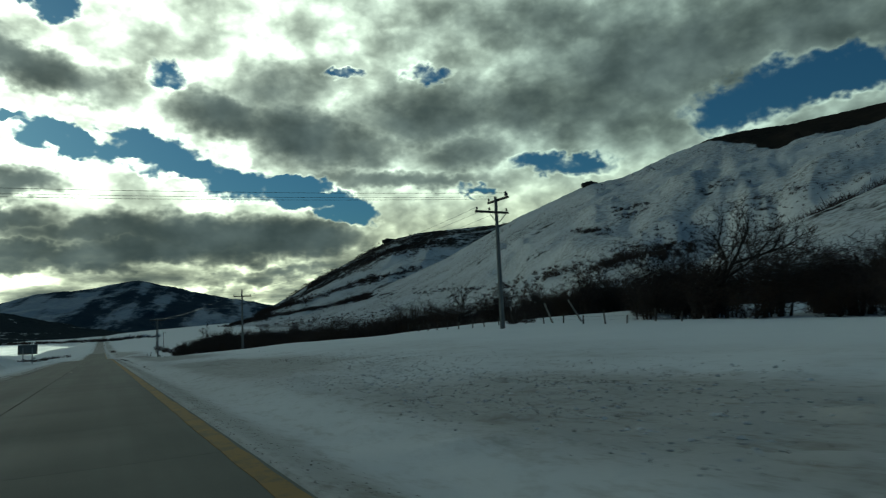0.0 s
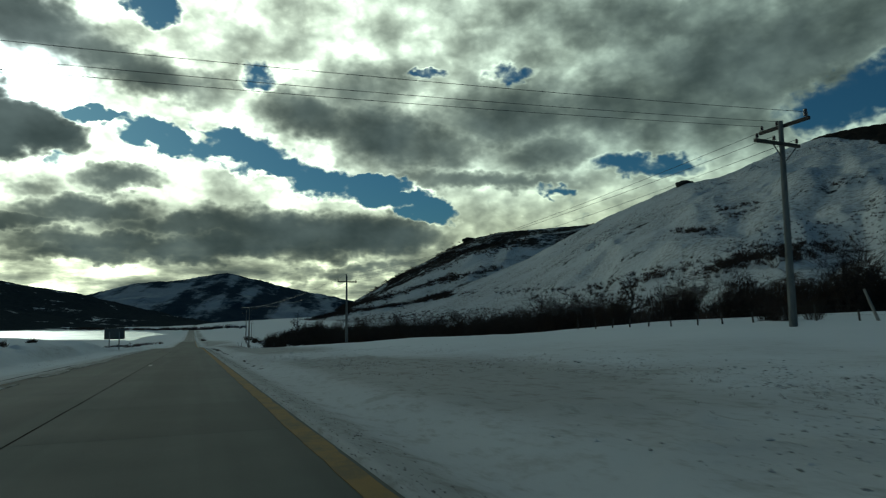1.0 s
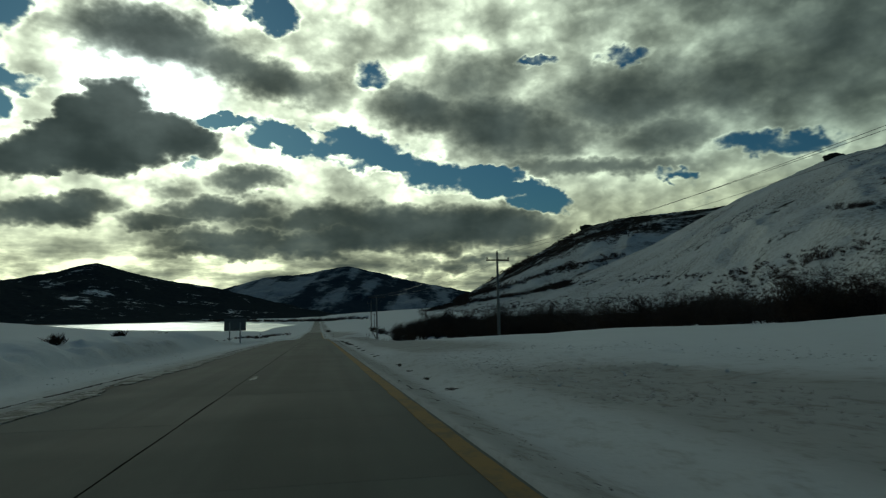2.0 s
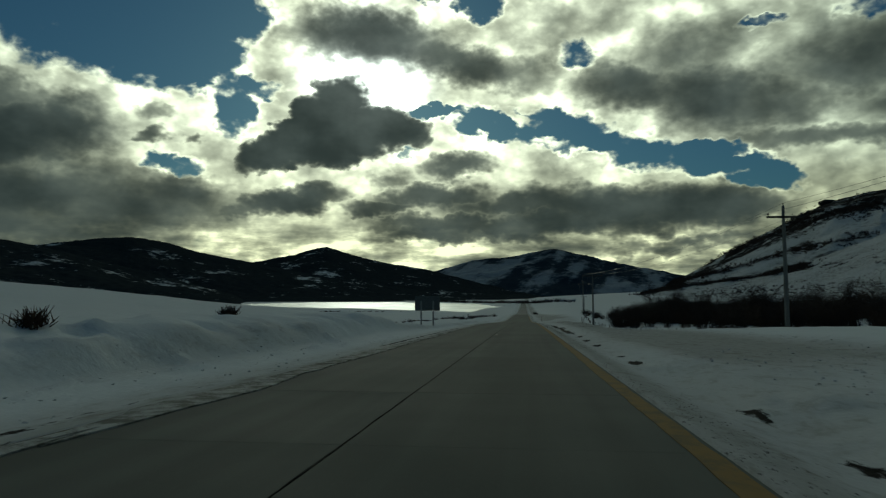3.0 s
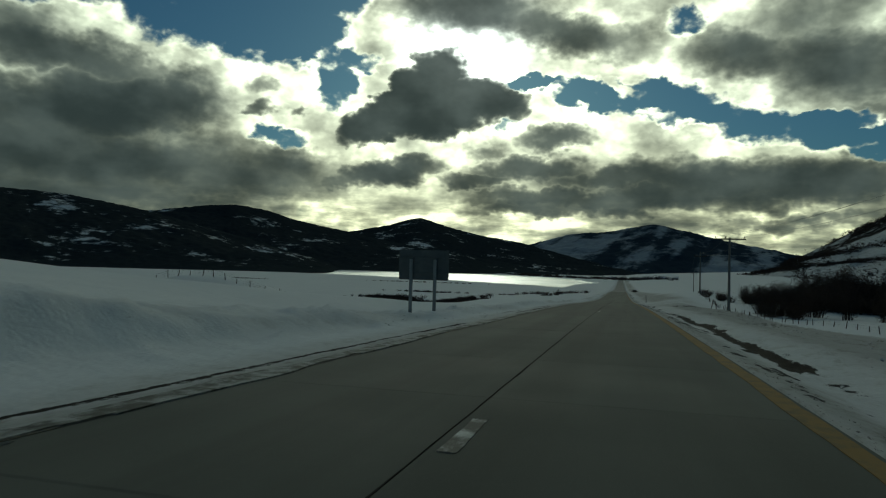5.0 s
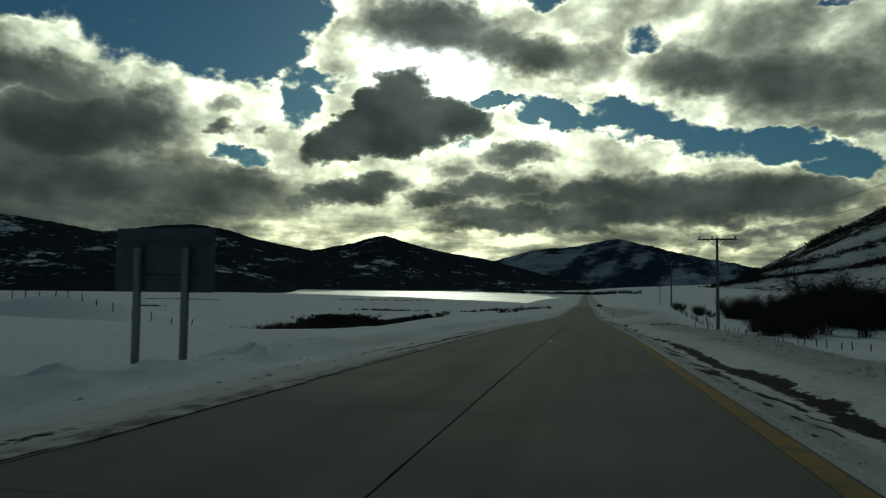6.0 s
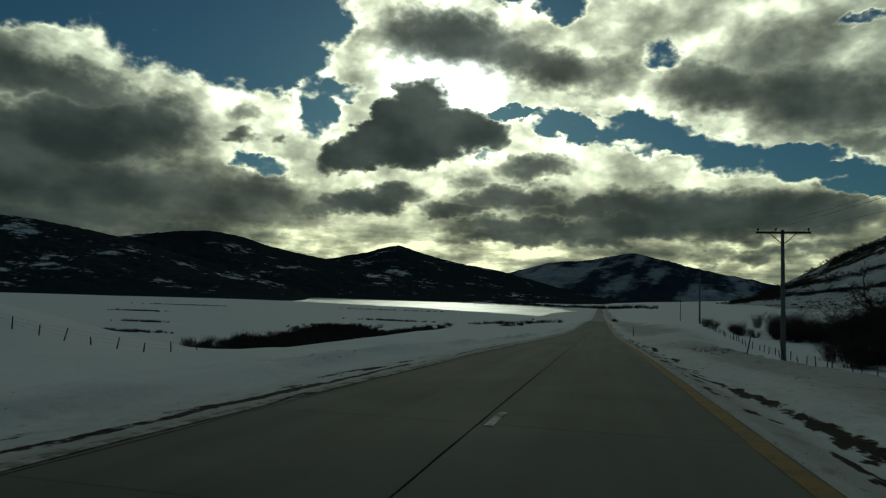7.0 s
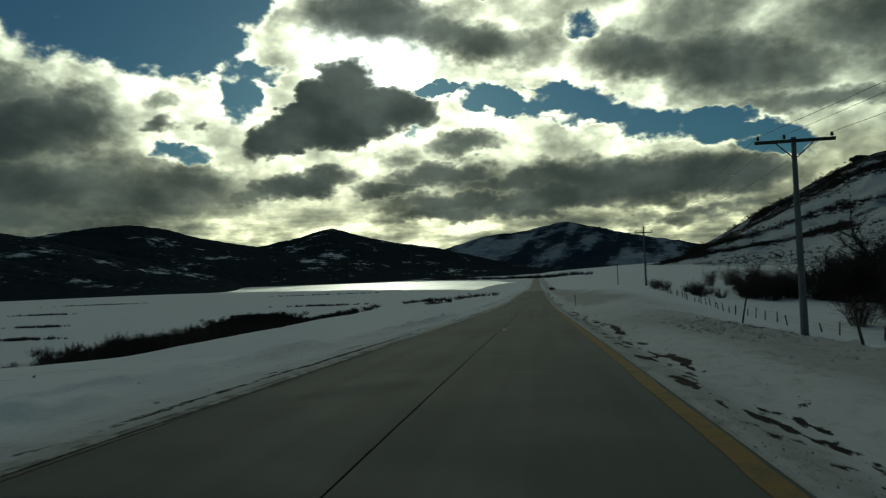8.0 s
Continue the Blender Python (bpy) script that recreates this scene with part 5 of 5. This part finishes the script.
def slope_places(ob, n, keep, sizes, seed):
    """Up to n places on a hill's mesh where keep(x, y, z, rng) holds."""
    rng = np.random.default_rng(seed)
    co = np.empty(len(ob.data.vertices) * 3, np.float32)
    ob.data.vertices.foreach_get("co", co)
    co = co.reshape(-1, 3).astype(float)
    co = co[rng.permutation(len(co))]
    x, y, z = co.T
    ok = (z > land(x, y, False) - 1) & keep(x, y, z, rng)
    co = co[ok][:n]
    m = len(co)
    return np.c_[co[:, 0] + rng.uniform(-4, 4, m), co[:, 1] + rng.uniform(-4, 4, m), co[:, 2], rng.uniform(*sizes, m)]


def clumpy(scale, seed, cut):
    return lambda x, y, z, rng: fbm(x / scale, y / scale + z / scale, seed, 4, 0.6) > cut + rng.normal(0, 0.05, len(x))


def seen_from_bend(x, y, z):
    """Bearing and elevation, in degrees, from the road's lower end."""
    return np.degrees(np.arctan2(x, y - 139)), np.degrees(np.arctan2(z + 2.4, np.hypot(x, y - 139)))


tufts("hill_scrub", slope_places(snow_hill, 5200, clumpy(80, 301, 0.24), (0.5, 1.35), 1), "dark scrub scattered over the snow hillside", "scrub", TWIG, 18, 3, 0.8)
tufts("hill_scrub", slope_places(snow_hill, 1200, lambda x, y, z, r: (z < 9 + 22 * np.clip(fbm(x / 60, y / 60, 305, 3), 0, 1)) & (z > -6) & (r.random(len(x)) < 0.5), (1.0, 2.4), 2), "band of dark scrub along the hill's foot", "scrub", TWIG)
BELTS = (((8.5, 13, 15.8, 18, 20, 22, 24.5, 30), (0.9, 2.15, 3.05, 3.7, 4.55, 5.4, 6.2, 7.0), 0.48),       # upper scrub on the cliffy crest
         ((9, 11.5, 13.7, 15.8, 17.8, 19.8, 22.8, 28), (0.45, 0.76, 1.11, 1.67, 2.12, 2.73, 3.56, 4.6), 0.20),
         ((9, 11.5, 15.7, 19.7, 24), (0.15, 0.30, 0.91, 1.44, 2.3), 0.13))


def scrub_belt(bearings, heights, spread):
    def keep(x, y, z, rng):
        a, h = seen_from_bend(x, y, z)
        wave = 0.35 + 0.9 * np.clip(fbm(a * 0.6, a * 0, 311, 3) + 0.5, 0, 1)
        return (a > bearings[0]) & (a < bearings[-1]) & (np.abs(h - np.interp(a, bearings, heights)) < spread * wave * np.abs(rng.normal(0, 1, len(x))))
    return keep


def seen_from_start(x, y, z):
    """Bearing and elevation, in degrees, from the road's upper end."""
    return np.degrees(np.arctan2(x - 0.3, y - 17)), np.degrees(np.arctan2(z - 0.8, np.hypot(x, y - 17)))


def scrub_zone(bearings, heights, spread, share):
    def keep(x, y, z, rng):
        a, h = seen_from_start(x, y, z)
        off = np.abs(h - np.interp(a, bearings, heights)) / spread
        return (a > bearings[0]) & (a < bearings[-1]) & (off < np.abs(rng.normal(0, 1, len(x)))) & (fbm(x / 25, y / 25, 317, 3, 0.6) > share + rng.normal(0, 0.1, len(x)))
    return keep


# scrub on the snow hill's foot and thin streaks above
for k, (bearings, heights, spread, share, n, sizes) in enumerate((
        ((35.5, 37, 40.2, 44.4, 48.5, 51), (2.5, 2.9, 3.45, 3.8, 4.5, 5.0), 0.42, -0.05, 420, (1.3, 2.6)),
        ((43.5, 44.6, 47.5, 50.2, 54), (7.6, 7.9, 8.45, 9.05, 9.6), 0.30, 0.1, 170, (1.2, 2.4)),
        ((40.4, 42, 43.4), (6.72, 6.6, 6.42), 0.10, -0.5, 40, (1.8, 3.0)),
        ((15, 16.5, 23.8, 31, 36), (1.3, 1.5, 2.0, 2.15, 2.4), 0.22, 0.0, 240, (1.4, 2.6)))):
    base = slope_places(snow_hill, n, scrub_zone(bearings, heights, spread, share), sizes, 80 + k)
    more = base + np.random.default_rng(90 + k).normal(0, 1, base.shape) * np.array([4, 4, 0.6, 0.3])
    tufts("hill_scrub", np.concatenate([base, more]), "dark speckled scrub on the snowy hillside", "scrub", TWIG, 20, 81 + k, 0.8)

for k, (bearings, heights, spread) in enumerate(BELTS):
    for hill, n in ((cliff_hill, 900), (snow_hill, (0, 450, 450)[k])):
        base = slope_places(hill, n, scrub_belt(bearings, heights, spread), (2.5, 5.5), 30 + k)
        more = [base + np.random.default_rng(60 + k + r).normal(0, 1, base.shape) * np.array([7, 7, 1.0, 0.4]) for r in range(3)]
        if not n:
            continue
        tufts("hill_scrub", np.concatenate([base] + more), "row of dark scrub across the snowy hillside", "scrub", TWIG, 14, 31 + k, 0.9)
tufts("hill_scrub", slope_places(cliff_hill, 300, clumpy(90, 303, 0.25), (2, 4.5), 3), "dark scrub dotted over the cliffy hillside", "scrub", TWIG)
tufts("hill_scrub", slope_places(near_mound, 160, lambda x, y, z, r: z < 5 + r.normal(0, 1.5, len(x)), (0.5, 1.1), 4), "low scrub at the foot of the snow mound", "scrub", TWIG)

tufts("verge_grass", bank_grass, "dry grass tips poking through the ploughed bank's snow", "grass", DRY, 8, 72, 0.35)
tufts("verge_grass", grass_places, "sparse dead grass in the dirty roadside snow", "grass", DRY, 10, 71, 0.35)
# small dark clumps poking through the left field's snow
for k, (x, y, w) in enumerate(((-10.7, 65.2, 0.50), (-11.0, 75.8, 0.42), (-11.3, 76.0, 0.30), (-10.4, 76.8, 0.20))):
    tuft = tufts("grass_clump", [(x, y, land_at(x, y), w)], "dark dead grass clump poking through the snow", "grass", DRY, 130, 40 + k, 0.7)
    tuft["kind"] = ""
    tagged(tuft, group="dead grass clumps")

rnd = random.Random(77)
flats = []
for cx, cy, lx, ly, n in ((-170, 335, 14, 3, 70), (-215, 400, 12, 3, 60), (-128, 430, 14, 3, 90), (-128, 520, 24, 3, 90), (-310, 520, 22, 4, 90), (-60, 520, 20, 5, 50), (-400, 700, 50, 5, 110), (-200, 760, 60, 4, 110), (-26, 300, 8, 10, 20), (-20, 345, 6, 12, 18), (-17, 262, 3, 6, 8)):
    for _ in range(n):
        x, y = cx + rnd.gauss(0, lx * 0.5), cy + rnd.gauss(0, ly * 0.5)
        flats.append((x, y, land_at(x, y, False), rnd.uniform(0.6, 1.5)))
gully = []
for _ in range(2400):
    k = rnd.random()
    x, y = -70 - 38 * k + rnd.gauss(0, 6), 238 + 154 * k + rnd.gauss(0, 7)
    gully.append((x, y, land_at(x, y, False) + 2.6 * rnd.random() ** 1.4, rnd.uniform(1.1, 2.1)))
for _ in range(600):
    k = rnd.random()
    x, y = -100 + 48 * k + rnd.gauss(0, 3), 385 - 60 * k + rnd.gauss(0, 5)
    gully.append((x, y, land_at(x, y, False) + 2.0 * rnd.random() ** 1.5, rnd.uniform(0.9, 1.7)))
tufts("gully_scrub", gully, "dense dark reddish scrub filling the gully below the field", "scrub", TWIG, 60, 18, 0.42)
back = []
for _ in range(260):
    x, y = rnd.uniform(45, 78), rnd.uniform(40, 260)
    back.append((x, y, land_at(x, y, False), rnd.uniform(2.2, 4.2)))
tufts("thicket_scrub", back, "dark bare scrub behind the roadside thicket", "scrub", TWIG, 90, 19, 0.4)
crest_scrub = []
for _ in range(150):
    a_ = radians(rnd.uniform(52.3, 66))
    d_ = rnd.uniform(222, 246)
    crest_scrub.append((d_ * math.sin(a_), d_ * math.cos(a_), 1.3 + 215 * math.tan(radians(np.interp(math.degrees(a_), (52, 55.2, 61.5, 66), (4.7, 5.6, 7.8, 8.8)))) - rnd.uniform(1, 5), rnd.uniform(3.0, 6.0)))
tufts("hill_scrub", crest_scrub, "dark thicket along the crest of the snow mound", "scrub", TWIG, 90, 23, 0.35)
bush = tufts("roadside_bush", [(6.2 + rnd.gauss(0, 0.5), 449 + rnd.gauss(0, 0.6), land_at(6.2, 449), rnd.uniform(1.0, 1.7)) for _ in range(7)], "dark round bush at the verge far down the road", "bush", TWIG, 90, 60, 0.4)
bush["kind"] = ""
tufts("valley_scrub", flats, "low dark scrub in streaks on the snowy flats", "scrub", TWIG, 24, 8)
row = []
for _ in range(240):
    k = rnd.random()
    x, y = -260 + 330 * k + rnd.gauss(0, 8), 1750 - 600 * k + rnd.gauss(0, 25)
    row.append((x, y, land_at(x, y, False), rnd.uniform(3, 7)))
tufts("tree_line", row, "distant dark line of trees across the valley", "trees", TWIG, 24, 9)
